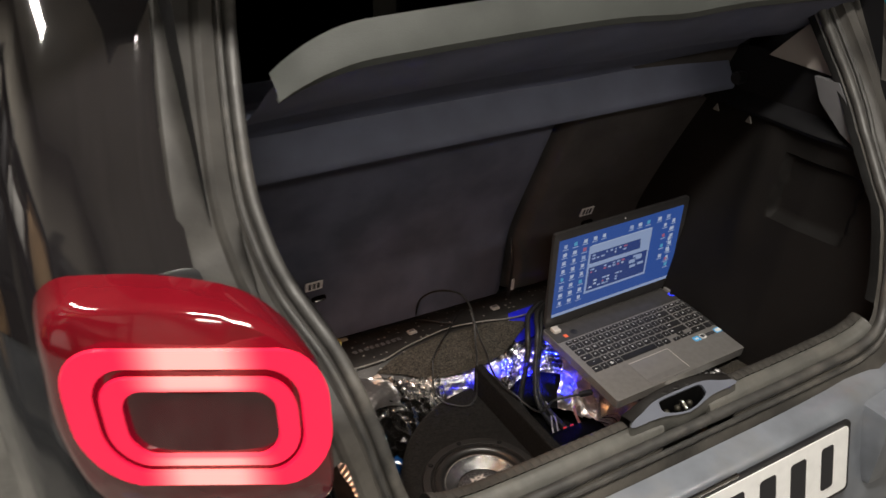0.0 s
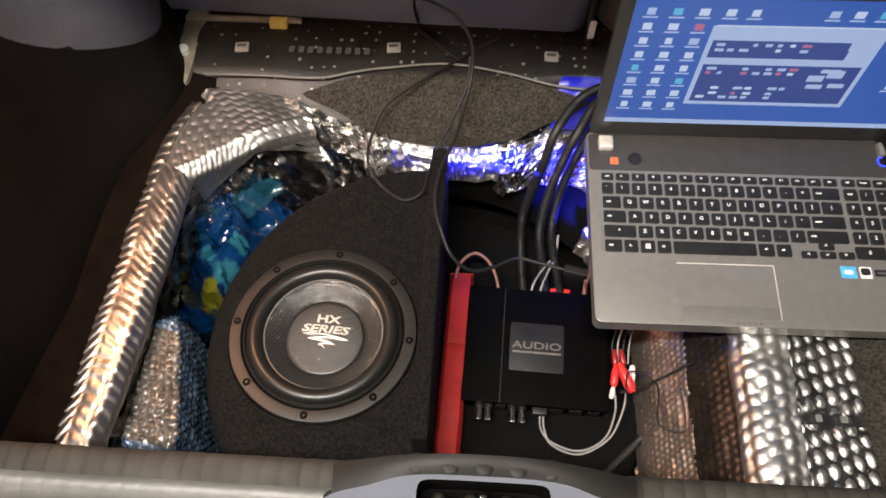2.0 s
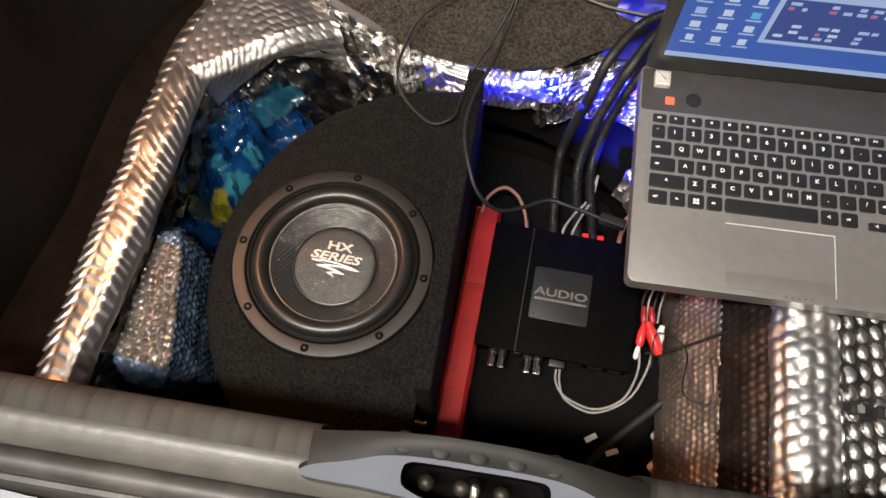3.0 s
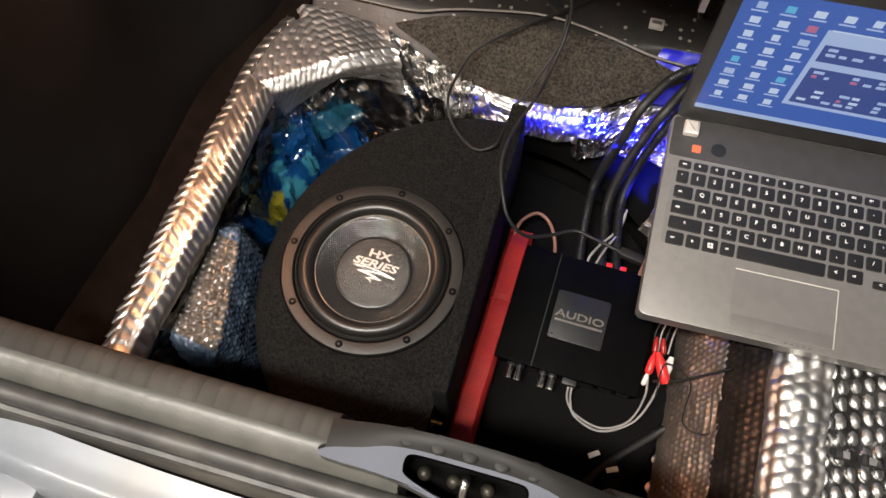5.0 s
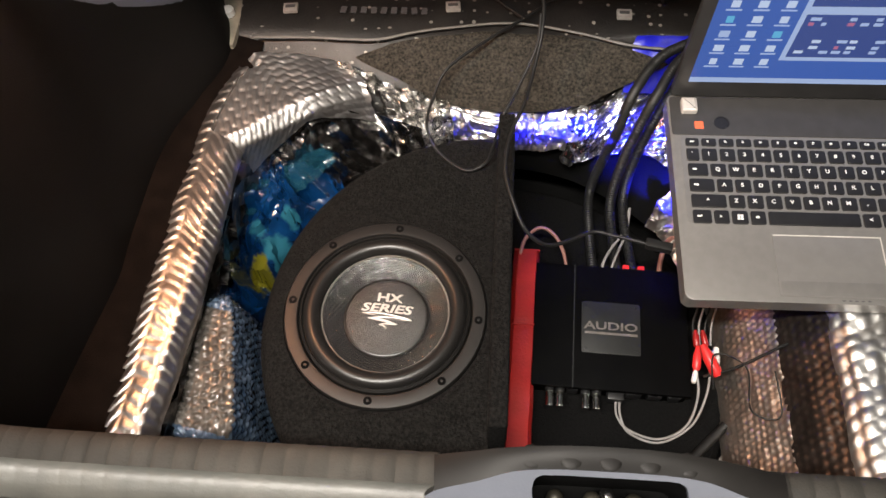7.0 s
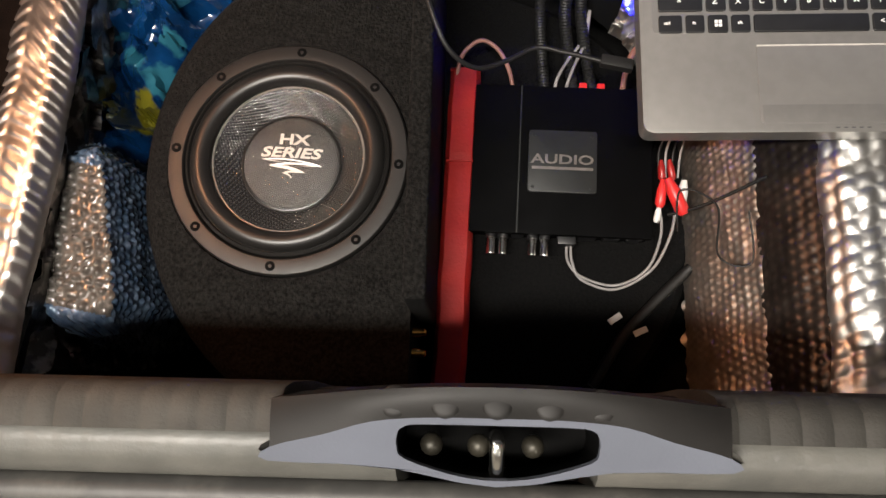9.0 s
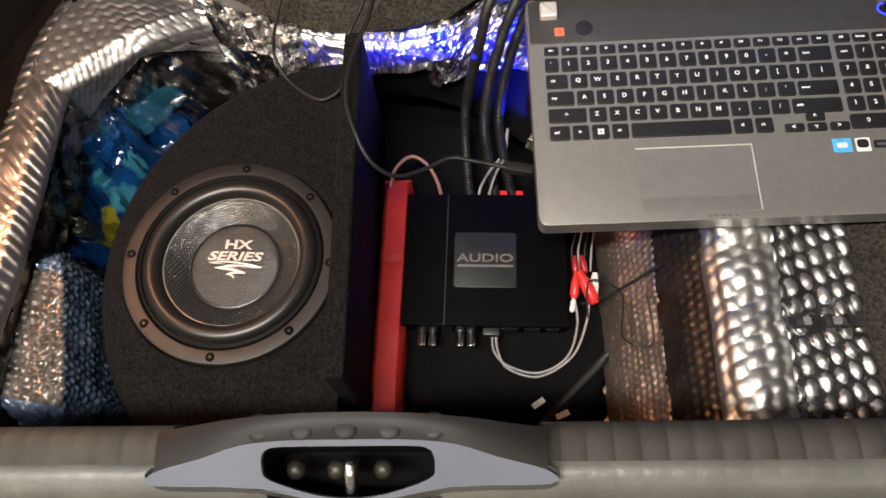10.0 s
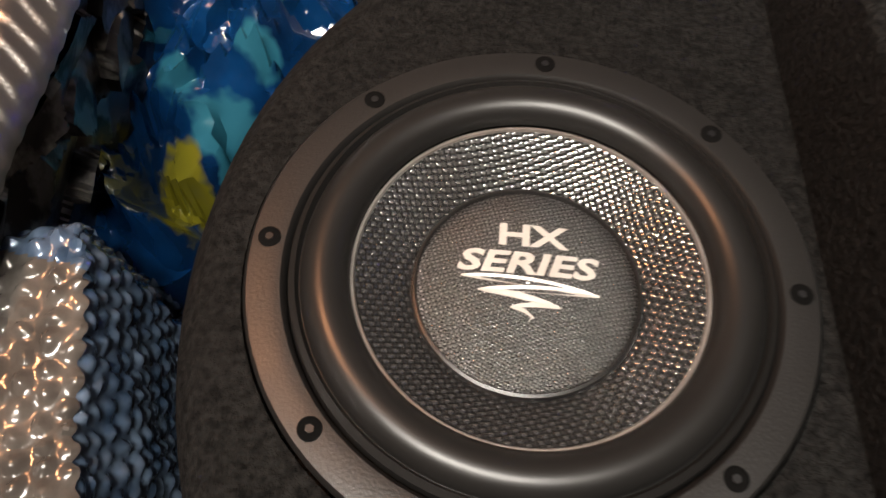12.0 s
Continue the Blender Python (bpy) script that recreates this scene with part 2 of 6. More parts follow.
def dotted_mat():
    """Black bitumen sheet with small pale dots in staggered rows."""
    m = mat("dotted_bitumen", (0.014, 0.013, 0.012), 0.50, vary=0.4, scale=26, bump=0.0006, bump_scale=260)
    nt = m.node_tree
    b = nt.nodes["Principled BSDF"]
    src = b.inputs["Base Color"].links[0].from_socket
    tc = nt.nodes.new("ShaderNodeTexCoord")
    vo = nt.nodes.new("ShaderNodeTexVoronoi")
    vo.inputs["Scale"].default_value, vo.inputs["Randomness"].default_value = 62, 0.35
    nt.links.new(tc.outputs["UV"], vo.inputs["Vector"])
    r = nt.nodes.new("ShaderNodeMapRange")
    r.inputs["From Min"].default_value, r.inputs["From Max"].default_value = 0.17, 0.12
    r.inputs["To Max"].default_value = 0.85
    nt.links.new(vo.outputs["Distance"], r.inputs["Value"])
    mx = nt.nodes.new("ShaderNodeMix")
    mx.data_type = "RGBA"
    nt.links.new(r.outputs["Result"], mx.inputs["Factor"])
    nt.links.new(src, mx.inputs["A"])
    mx.inputs["B"].default_value = (0.24, 0.23, 0.21, 1)
    nt.links.new(mx.outputs["Result"], b.inputs["Base Color"])
    return m


DOTTED = dotted_mat()
FLEECE = mat("speckled_fleece", (0.006, 0.0053, 0.0046), 0.9, vary=0.9, scale=300, spec=0.2, second=(0.048, 0.042, 0.033), bump=0.001, bump_scale=380, stain=0.1)


def weave_mat(name, pitch, base, rough, turn, relief=0.24):
    """Glossy woven fibre cloth: round threads that cross over and under, on UV metres."""
    m = mat(name, (base,) * 3, rough, metal=0.85, vary=0.1, scale=1500, uv=True)
    nt = m.node_tree
    n, l = nt.nodes, nt.links
    b = n["Principled BSDF"]
    tc, mp = n.new("ShaderNodeTexCoord"), n.new("ShaderNodeMapping")
    mp.inputs["Rotation"].default_value = (0, 0, radians(turn))
    mp.inputs["Scale"].default_value = (1 / pitch, 1 / pitch, 1)
    l.new(tc.outputs["UV"], mp.inputs["Vector"])
    ch, sep = n.new("ShaderNodeTexChecker"), n.new("ShaderNodeSeparateXYZ")
    ch.inputs["Scale"].default_value = 1.0
    l.new(mp.outputs["Vector"], ch.inputs["Vector"])
    l.new(mp.outputs["Vector"], sep.inputs["Vector"])

    def math_node(op, x, y=None):
        k = n.new("ShaderNodeMath")
        k.operation = op
        for i, v in enumerate((x, y)):
            if v is not None:
                if isinstance(v, float):
                    k.inputs[i].default_value = v
                else:
                    l.new(v, k.inputs[i])
        return k.outputs[0]

    def hump(axis, power):
        return math_node("POWER", math_node("SINE", math_node("MULTIPLY", math_node("FRACT", sep.outputs[axis]), math.pi)), power)

    over = math_node("MULTIPLY", hump("X", 0.5), hump("Y", 0.25))
    under = math_node("MULTIPLY", math_node("MULTIPLY", hump("X", 0.25), hump("Y", 0.5)), 0.45)
    mix = n.new("ShaderNodeMix")
    l.new(ch.outputs["Fac"], mix.inputs["Factor"])
    l.new(over, mix.inputs["A"])
    l.new(under, mix.inputs["B"])
    bp = n.new("ShaderNodeBump")
    bp.inputs["Distance"].default_value = pitch * relief
    l.new(mix.outputs["Result"], bp.inputs["Height"])
    l.new(bp.outputs["Normal"], b.inputs["Normal"])
    # Shade between the threads is put into the colour, following the relief.
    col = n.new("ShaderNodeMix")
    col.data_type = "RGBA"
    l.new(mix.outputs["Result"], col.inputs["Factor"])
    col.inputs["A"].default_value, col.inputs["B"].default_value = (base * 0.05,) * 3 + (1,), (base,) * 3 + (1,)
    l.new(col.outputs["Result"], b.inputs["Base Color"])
    return m


WEAVE = weave_mat("cone_weave", 0.0023, 0.32, 0.13, 74)
WEAVE_FINE = weave_mat("cap_weave", 0.0013, 0.26, 0.28, 29, 0.5)


YELLOW_INK, CYAN_INK = (0.13, 0.12, 0.010), (0.020, 0.115, 0.17)
BAG_SPOTS = (((-0.394, 0.342), 0.017, CYAN_INK), ((-0.419, 0.360), 0.012, CYAN_INK), ((-0.381, 0.376), 0.011, CYAN_INK), ((-0.352, 0.402), 0.008, CYAN_INK), ((-0.419, 0.323), 0.015, YELLOW_INK), ((-0.420, 0.301), 0.008, YELLOW_INK), ((-0.458, 0.318), 0.009, (0.05, 0.08, 0.02)))


def bag_mat():
    """Thin blue plastic with cyan and yellow printed spots."""
    m = mat("blue_bag_plastic", (0.0025, 0.032, 0.115), 0.13, vary=0.5, scale=14, second=(0.0015, 0.012, 0.042), bump=0.0010, bump_scale=60, coat=0.8)
    nt = m.node_tree
    b = nt.nodes["Principled BSDF"]
    src = b.inputs["Base Color"].links[0].from_socket
    tc, no = nt.nodes.new("ShaderNodeTexCoord"), nt.nodes.new("ShaderNodeTexNoise")
    no.inputs["Scale"].default_value = 60
    nt.links.new(tc.outputs["Object"], no.inputs["Vector"])
    flat = nt.nodes.new("ShaderNodeVectorMath")
    flat.operation = "MULTIPLY"
    flat.inputs[1].default_value = (1, 1, 0)
    nt.links.new(tc.outputs["Object"], flat.inputs[0])
    for place, radius, colour in BAG_SPOTS:
        d = nt.nodes.new("ShaderNodeVectorMath")
        d.operation = "DISTANCE"
        d.inputs[1].default_value = (*place, 0)
        nt.links.new(flat.outputs[0], d.inputs[0])
        add = nt.nodes.new("ShaderNodeMath")
        add.operation = "MULTIPLY_ADD"
        nt.links.new(no.outputs["Fac"], add.inputs[0])
        add.inputs[1].default_value = 0.02
        nt.links.new(d.outputs["Value"], add.inputs[2])
        r = nt.nodes.new("ShaderNodeMapRange")
        r.inputs["From Min"].default_value, r.inputs["From Max"].default_value = radius + 0.0095, radius + 0.006
        nt.links.new(add.outputs[0], r.inputs["Value"])
        mx = nt.nodes.new("ShaderNodeMix")
        mx.data_type = "RGBA"
        nt.links.new(r.outputs["Result"], mx.inputs["Factor"])
        nt.links.new(src, mx.inputs["A"])
        mx.inputs["B"].default_value = (*colour, 1)
        src = mx.outputs["Result"]
    nt.links.new(src, b.inputs["Base Color"])
    return m


BAG = bag_mat()
BAG_FILM = mat("thin_teal_film", (0.012, 0.075, 0.12), 0.16, vary=0.4, scale=30, bump=0.0008, bump_scale=70, coat=0.6)
BAG_FILM.node_tree.nodes["Principled BSDF"].inputs["Alpha"].default_value = 0.55
BUBBLE = mat("bubble_wrap_blue", (0.13, 0.18, 0.26), 0.22, metal=0.3, vary=0.4, scale=60, second=(0.05, 0.09, 0.16), coat=0.6)
# Tan-grey top: carton glimpses, plus warm light put into the film's colour.
BUBBLE_CLEAR = mat("bubble_wrap_clear", (0.105, 0.094, 0.084), 0.2, metal=0.15, vary=0.4, scale=70, coat=0.35)
CARTON = mat("wrapped_carton", (0.12, 0.13, 0.16), 0.6, vary=0.2)
LENS_RED = mat("red_lens", (0.13, 0.004, 0.009), 0.08, vary=0.15, scale=8, coat=0.8)
LENS_DARK = mat("dark_red_lens", (0.06, 0.004, 0.008), 0.08, vary=0.15, scale=8, coat=0.8)


def guide_mat():
    """Lit red light guide, hottest in the middle of its upper and lower bars, where its diodes sit."""
    m = glow("lit_red_guide", (1.0, 0.012, 0.06), 1.8, (0.4, 0.01, 0.02))
    nt = m.node_tree
    b = nt.nodes["Principled BSDF"]
    tc, sep = nt.nodes.new("ShaderNodeTexCoord"), nt.nodes.new("ShaderNodeSeparateXYZ")
    nt.links.new(tc.outputs["Object"], sep.inputs["Vector"])

    def fade(socket, lo, hi):
        ab = nt.nodes.new("ShaderNodeMath")
        ab.operation = "ABSOLUTE"
        nt.links.new(socket, ab.inputs[0])
        r = nt.nodes.new("ShaderNodeMapRange")
        r.interpolation_type = "SMOOTHSTEP"
        r.inputs["From Min"].default_value, r.inputs["From Max"].default_value = lo, hi
        nt.links.new(ab.outputs[0], r.inputs["Value"])
        return r.outputs["Result"]

    mul = nt.nodes.new("ShaderNodeMath")
    mul.operation = "MULTIPLY"
    nt.links.new(fade(sep.outputs["X"], 0.075, 0.020), mul.inputs[0])
    nt.links.new(fade(sep.outputs["Z"], 0.030, 0.042), mul.inputs[1])
    mx = nt.nodes.new("ShaderNodeMix")
    mx.data_type = "RGBA"
    nt.links.new(mul.outputs[0], mx.inputs["Factor"])
    mx.inputs["A"].default_value, mx.inputs["B"].default_value = (1.0, 0.012, 0.075, 1), (1.0, 0.30, 0.26, 1)
    nt.links.new(mx.outputs["Result"], b.inputs["Emission Color"])
    r = nt.nodes.new("ShaderNodeMapRange")
    r.inputs["To Min"].default_value, r.inputs["To Max"].default_value = 1.9, 4.2
    nt.links.new(mul.outputs[0], r.inputs["Value"])
    nt.links.new(r.outputs["Result"], b.inputs["Emission Strength"])
    return m


GUIDE = guide_mat()
DESKTOP = glow("desktop_blue", (0.035, 0.12, 0.50), 1.0)
WINDOW = glow("window_pale", (0.42, 0.55, 0.85), 1.0)
PANEL = glow("panel_blue", (0.03, 0.07, 0.3), 1.0)
ICON = glow("icon_white", (0.6, 0.72, 0.95), 1.0)
ICON_WARM = glow("icon_warm", (0.5, 0.16, 0.3), 1.0)
ICON_CYAN = glow("icon_cyan", (0.12, 0.5, 0.8), 1.0)
LED_BLUE = glow("led_blue", (0.02, 0.04, 1.0), 6.0)

# ---- mesh helpers ----
def mesh_from(bm, name, material, smooth=True):
    bm.normal_update()
    me = bpy.data.meshes.new(name)
    bm.to_mesh(me)
    bm.free()
    for m in material if isinstance(material, (list, tuple)) else (material,):
        me.materials.append(m)
    for p in me.polygons:
        p.use_smooth = smooth
    if smooth:
        me.set_sharp_from_angle(angle=radians(38))
    return me


def part(name, bm, material, parent=None, label="", smooth=True, m=None):
    """One mesh object of its own, under a thing or under a part."""
    ob = new(name, mesh_from(bm, name, material, smooth))
    if parent is not None:
        ob.parent = parent
    if m is not None:
        ob.matrix_basis = m
    if label:
        tagged(ob, label)
    return ob


def thing(name, label, category, group="", kind="", m=None):
    ob = new(name)
    ob.empty_display_size = 0.05
    if m is not None:
        ob.matrix_basis = m
    return tagged(ob, label, category, group, kind)


def box(bm, lo, hi, bevel=0.0, segments=2):
    lo, hi = Vector(lo), Vector(hi)
    made = bmesh.ops.create_cube(bm, size=1.0, matrix=Matrix.Translation((lo + hi) / 2) @ Matrix.Diagonal((*(hi - lo), 1)))["verts"]
    if bevel:
        edges = list({e for v in made for e in v.link_edges})
        bmesh.ops.bevel(bm, geom=edges, offset=bevel, segments=segments, affect="EDGES", profile=0.6)
    return bm


def boxed(lo, hi, bevel=0.0, segments=2):
    return box(bmesh.new(), lo, hi, bevel, segments)


def curve_points(points, steps=8, closed=False):
    """Catmull-Rom through the points."""
    p = [Vector(q) for q in points]
    n, out = len(p), []
    for i in range(n if closed else n - 1):
        a, b, c, d = (p[(i + k) % n] if closed else p[min(max(i + k, 0), n - 1)] for k in (-1, 0, 1, 2))
        for s in range(steps):
            t = s / steps
            out.append(0.5 * (2 * b + (c - a) * t + (2 * a - 5 * b + 4 * c - d) * t * t + (3 * b - a - 3 * c + d) * t**3))
    if not closed:
        out.append(p[-1].copy())
    return out


def sweep(bm, path, radius, sides=8, closed=False, wave=0.0, every=1):
    """A round bar along a path; wave: ring relief of a ribbed hose."""
    n, rings = len(path), []
    up = Vector((0.13, 0.21, 0.97))
    for i, p in enumerate(path):
        a, b = path[(i - 1) % n] if closed else path[max(i - 1, 0)], path[(i + 1) % n] if closed else path[min(i + 1, n - 1)]
        way = (b - a).normalized()
        side = way.cross(up)
        side = side.normalized() if side.length > 1e-4 else Vector((1, 0, 0))
        up = side.cross(way).normalized()
        r = radius * (1 + wave * (1 if (i // every) % 2 else -1))
        rings.append([bm.verts.new(p + r * (math.cos(t) * side + math.sin(t) * up)) for t in (2 * math.pi * k / sides for k in range(sides))])
    for i in range(n if closed else n - 1):
        a, b = rings[i], rings[(i + 1) % n]
        for k in range(sides):
            bm.faces.new((a[k], a[(k + 1) % sides], b[(k + 1) % sides], b[k]))
    if not closed:
        bm.faces.new(list(reversed(rings[0])))
        bm.faces.new(rings[-1])
    return bm


def resample(path, step):
    out, left = [path[0].copy()], step
    for a, b in zip(path, path[1:]):
        d = (b - a).length
        while d >= left and d > 1e-9:
            a = a + (b - a) * (left / d)
            d -= left
            out.append(a.copy())
            left = step
        left -= d
    return out


def grid_sheet(bm, fn, nu, nv, uv=None):
    """A sheet of quads from fn(u, v) for u and v from 0 to 1. uv: its size in metres, for the UV map."""
    vs = [[bm.verts.new(fn(i / nu, j / nv)) for j in range(nv + 1)] for i in range(nu + 1)]
    layer = bm.loops.layers.uv.verify()
    for i in range(nu):
        for j in range(nv):
            f = bm.faces.new((vs[i][j], vs[i + 1][j], vs[i + 1][j + 1], vs[i][j + 1]))
            if uv:
                for loop, (a, b) in zip(f.loops, ((i, j), (i + 1, j), (i + 1, j + 1), (i, j + 1))):
                    loop[layer].uv = (a / nu * uv[0], b / nv * uv[1])
    return bm


def lathe(bm, profile, centre, sides=64, polar_uv=0.0):
    """Turns (radius, height) rows round the z axis at centre. polar_uv: radius at which UV metres are true."""
    c = Vector(centre)
    rows = [[bm.verts.new(c + Vector((r * math.cos(t), r * math.sin(t), z))) for t in (2 * math.pi * k / sides for k in range(sides))] for r, z in profile]
    layer = bm.loops.layers.uv.verify()
    for (a, b), (pa, pb) in zip(zip(rows, rows[1:]), zip(profile, profile[1:])):
        for k in range(sides):
            f = bm.faces.new((a[k], a[(k + 1) % sides], b[(k + 1) % sides], b[k]))
            for loop in f.loops:
                x, y = loop.vert.co.x - c.x, loop.vert.co.y - c.y
                loop[layer].uv = (x, y)
    return bm


def prism(bm, outline, z0, z1, bevel=0.0):
    """An upright solid over an outline of (x, y)."""
    a = [bm.verts.new((x, y, z0)) for x, y in outline]
    b = [bm.verts.new((x, y, z1)) for x, y in outline]
    n = len(outline)
    top = bm.faces.new(b)
    bm.faces.new(list(reversed(a)))
    for k in range(n):
        bm.faces.new((a[k], a[(k + 1) % n], b[(k + 1) % n], b[k]))
    if bevel:
        bmesh.ops.bevel(bm, geom=list(top.edges), offset=bevel, segments=3, affect="EDGES", profile=0.6)
    return bm


def rounded(w, h, r, steps=5, cx=0.0, cy=0.0):
    out = []
    for sx, sy, a0 in ((1, 1, 0), (-1, 1, 90), (-1, -1, 180), (1, -1, 270)):
        for k in range(steps + 1):
            a = radians(a0 + 90 * k / steps)
            out.append((cx + sx * (w / 2 - r) + r * math.cos(a), cy + sy * (h / 2 - r) + r * math.sin(a)))
    return out


def lettering(text, size, thick=0.0004, bold=0.0):
    """The built-in font's letters as a mesh, centred."""
    cu = bpy.data.curves.new("lettering", "FONT")
    cu.body, cu.size, cu.extrude, cu.align_x, cu.align_y, cu.offset = text, size, thick, "CENTER", "CENTER", bold
    cu.resolution_u = 3
    ob = bpy.data.objects.new("lettering", cu)
    scene.collection.objects.link(ob)
    me = bpy.data.meshes.new_from_object(ob.evaluated_get(bpy.context.evaluated_depsgraph_get()))
    bpy.data.objects.remove(ob)
    return me


def lettered(name, text, size, material, parent, m, label="", bold=0.0, thick=0.0004):
    me = lettering(text, size, thick, bold)
    me.materials.clear()
    me.materials.append(material)
    ob = new(name, me)
    ob.parent, ob.matrix_basis = parent, m
    if label:
        tagged(ob, label)
    return ob


def wob(p, scale, amount, seed=0.0):
    """Smooth offset noise for crumpled things."""
    q = Vector(p) * scale + Vector((seed, seed * 1.7, -seed))
    return Vector((noise.noise(q), noise.noise(q + Vector((31, 7, 3))), noise.noise(q + Vector((-9, 17, 41))))) * amount


# ---- garage ----
def slab(name, lo, hi, material, label, category):
    ob = part(name, boxed(lo, hi), material, smooth=False)
    return tagged(ob, label, category, kind="structure")


# Unseen room; west wall and pale ceiling are set for the paint's reflections.
slab("floor", (-5, -4.5, -0.1), (5, 6.5, 0), CONCRETE, "stained grey concrete garage floor", "floor")
slab("wall_south", (-5, -4.7, 0), (5, -4.5, 2.8), PLASTER, "plain beige plastered garage wall", "wall")
slab("wall_north", (-5, 6.5, 0), (5, 6.7, 2.8), PLASTER, "plain beige plastered garage wall", "wall")
slab("wall_west", (-3.4, -4.7, 0), (-3.2, 6.7, 2.8), PLASTER, "plain beige plastered garage wall", "wall")
slab("wall_east", (5, -4.7, 0), (5.2, 6.7, 2.8), PLASTER, "plain beige plastered garage wall", "wall")
CEILING = mat("ceiling_paint", (0.72, 0.70, 0.66), 0.9, vary=0.12, scale=2, bump=0.001, bump_scale=60)
slab("ceiling", (-5.2, -4.7, 2.8), (5.2, 6.7, 2.95), CEILING, "plain pale garage ceiling", "ceiling")


# ---- car ----
XC = -0.07  # the car's middle line
car = thing("car", "dark grey hatchback with its boot open and rear lamps lit", "car", m=pose(0, 0, 0))

HALF = ((0.0, 0.757), (0.14, 0.757), (0.28, 0.758), (0.37, 0.763), (0.428, 0.785), (0.448, 0.825), (0.463, 0.91), (0.480, 0.985), (0.509, 1.05), (0.519, 1.10), (0.519, 1.15), (0.502, 1.25), (0.476, 1.35), (0.42, 1.44), (0.25, 1.495), (0.0, 1.505))
_half = curve_points([(x, 0, z) for x, z in HALF], 8)
LOOP = [Vector((p.x, 0, p.z)) for p in _half] + [Vector((-p.x, 0, p.z)) for p in reversed(_half[1:-1])]
NL = len(LOOP)


RAKE = ((0.77, 0.0), (0.85, 0.024), (0.91, 0.046), (0.95, 0.066), (1.0, 0.115), (1.05, 0.170), (1.15, 0.254), (1.25, 0.325), (1.35, 0.39), (1.52, 0.48))


def between(table, z):
    if z <= table[0][0]:
        return table[0][1]
    for (a, p), (b, q) in zip(table, table[1:]):
        if z <= b:
            return p + (q - p) * (z - a) / (b - a)
    return table[-1][1]


def rake(z):
    return between(RAKE, z)


def ring_at(i, off, side_dy, low_dy):
    """A point beside the tailgate opening's edge: off outwards, and rearwards by the given y at the sides and at the bottom."""
    p, a, b = LOOP[i % NL], LOOP[(i - 1) % NL], LOOP[(i + 1) % NL]
    way = (b - a).normalized()
    out = Vector((way.z, 0, -way.x))
    low = max(0.0, -out.z) ** 2 if p.z < 1.2 else 0.0
    return Vector((XC + p.x, rake(p.z) + side_dy * (1 - low) + low_dy * low, p.z)) + out * off


def band(name, rows, material, label="", keep=None, gap=0.0):
    bm = bmesh.new()
    idx = [i for i in range(NL) if keep is None or keep(LOOP[i])]
    # keep one run that passes the bottom or the top in order
    if keep:
        start = next(k for k in range(len(idx)) if (idx[k] - 1) % NL not in idx)
        idx = idx[start:] + idx[:start]
    grid = [[bm.verts.new(ring_at(i, *row)) for row in rows] for i in idx]
    for k in range(len(idx) if not keep else len(idx) - 1):
        a, b = grid[k], grid[(k + 1) % len(idx)]
        for j in range(len(rows) - 1):
            if j > 1 or a[0].co.z > 1.2 or abs(a[0].co.x - XC) > gap:
                bm.faces.new((a[j], a[j + 1], b[j + 1], b[j]))
    bmesh.ops.recalc_face_normals(bm, faces=bm.faces)
    return part(name, bm, material, car, label)


seal = bmesh.new()
sweep(seal, [ring_at(i, 0.010, -0.004, -0.016) for i in range(NL)], 0.0085, 10, closed=True)
part("door_seal", seal, RUBBER, car, "dusty black rubber boot seal")
seal = bmesh.new()
sweep(seal, [ring_at(i, 0.026, -0.012, -0.026) for i in range(NL)], 0.0045, 8, closed=True)
part("door_seal", seal, RUBBER, car)
band("body_channel", ((0.004, 0.010, 0.0), (0.018, -0.004, -0.022), (0.032, -0.016, -0.026), (0.036, -0.030, -0.030), (0.052, -0.034, -0.036), (0.058, -0.030, -0.042)), CHANNEL, "dusty grey painted gutter round the boot opening", gap=0.08)
band("body_flange", ((0.058, -0.030, -0.042), (0.062, -0.026, -0.046), (0.078, -0.028, -0.050), (0.092, -0.032, -0.056), (0.100, -0.030, -0.056), (0.104, -0.022, -0.056)), CHANNEL, keep=lambda p: p.z > 0.9)
band("inner_frame", ((0.0, 0.024, 0.03), (0.001, 0.016, 0.016), (0.004, 0.010, 0.0)), INNER, keep=lambda p: p.z > 0.80)


WIDE = ((1.0, 0.519), (1.15, 0.519), (1.25, 0.502), (1.35, 0.476), (1.44, 0.42), (1.5, 0.40))


# Outer skin of the rear quarters, from the opening's flange round to the sides and forwards.
def skin(sign, name, material, rows, z0, z1, nz, label=""):
    bm = bmesh.new()

    def fn(u, v):
        z = z0 + (z1 - z0) * u
        k = v * (len(rows) - 1)
        j = min(int(k), len(rows) - 2)
        a, b = rows[j], rows[j + 1]
        f = k - j
        x, y = a[0] + (b[0] - a[0]) * f, a[1] + (b[1] - a[1]) * f
        tuck = 0.20 * max(0.0, z - 1.0) ** 1.3
        edge = 0.519 - between(WIDE, z) if z1 > 1.2 else 0.0
        return Vector((XC + sign * (x - tuck * (0.4 + 0.6 * v) - edge), y + rake(z) * (1 - 0.35 * v), z))

    grid_sheet(bm, fn, nz, (len(rows) - 1) * 3)
    if sign > 0:
        bmesh.ops.reverse_faces(bm, faces=bm.faces)
    return part(name, bm, material, car, label)


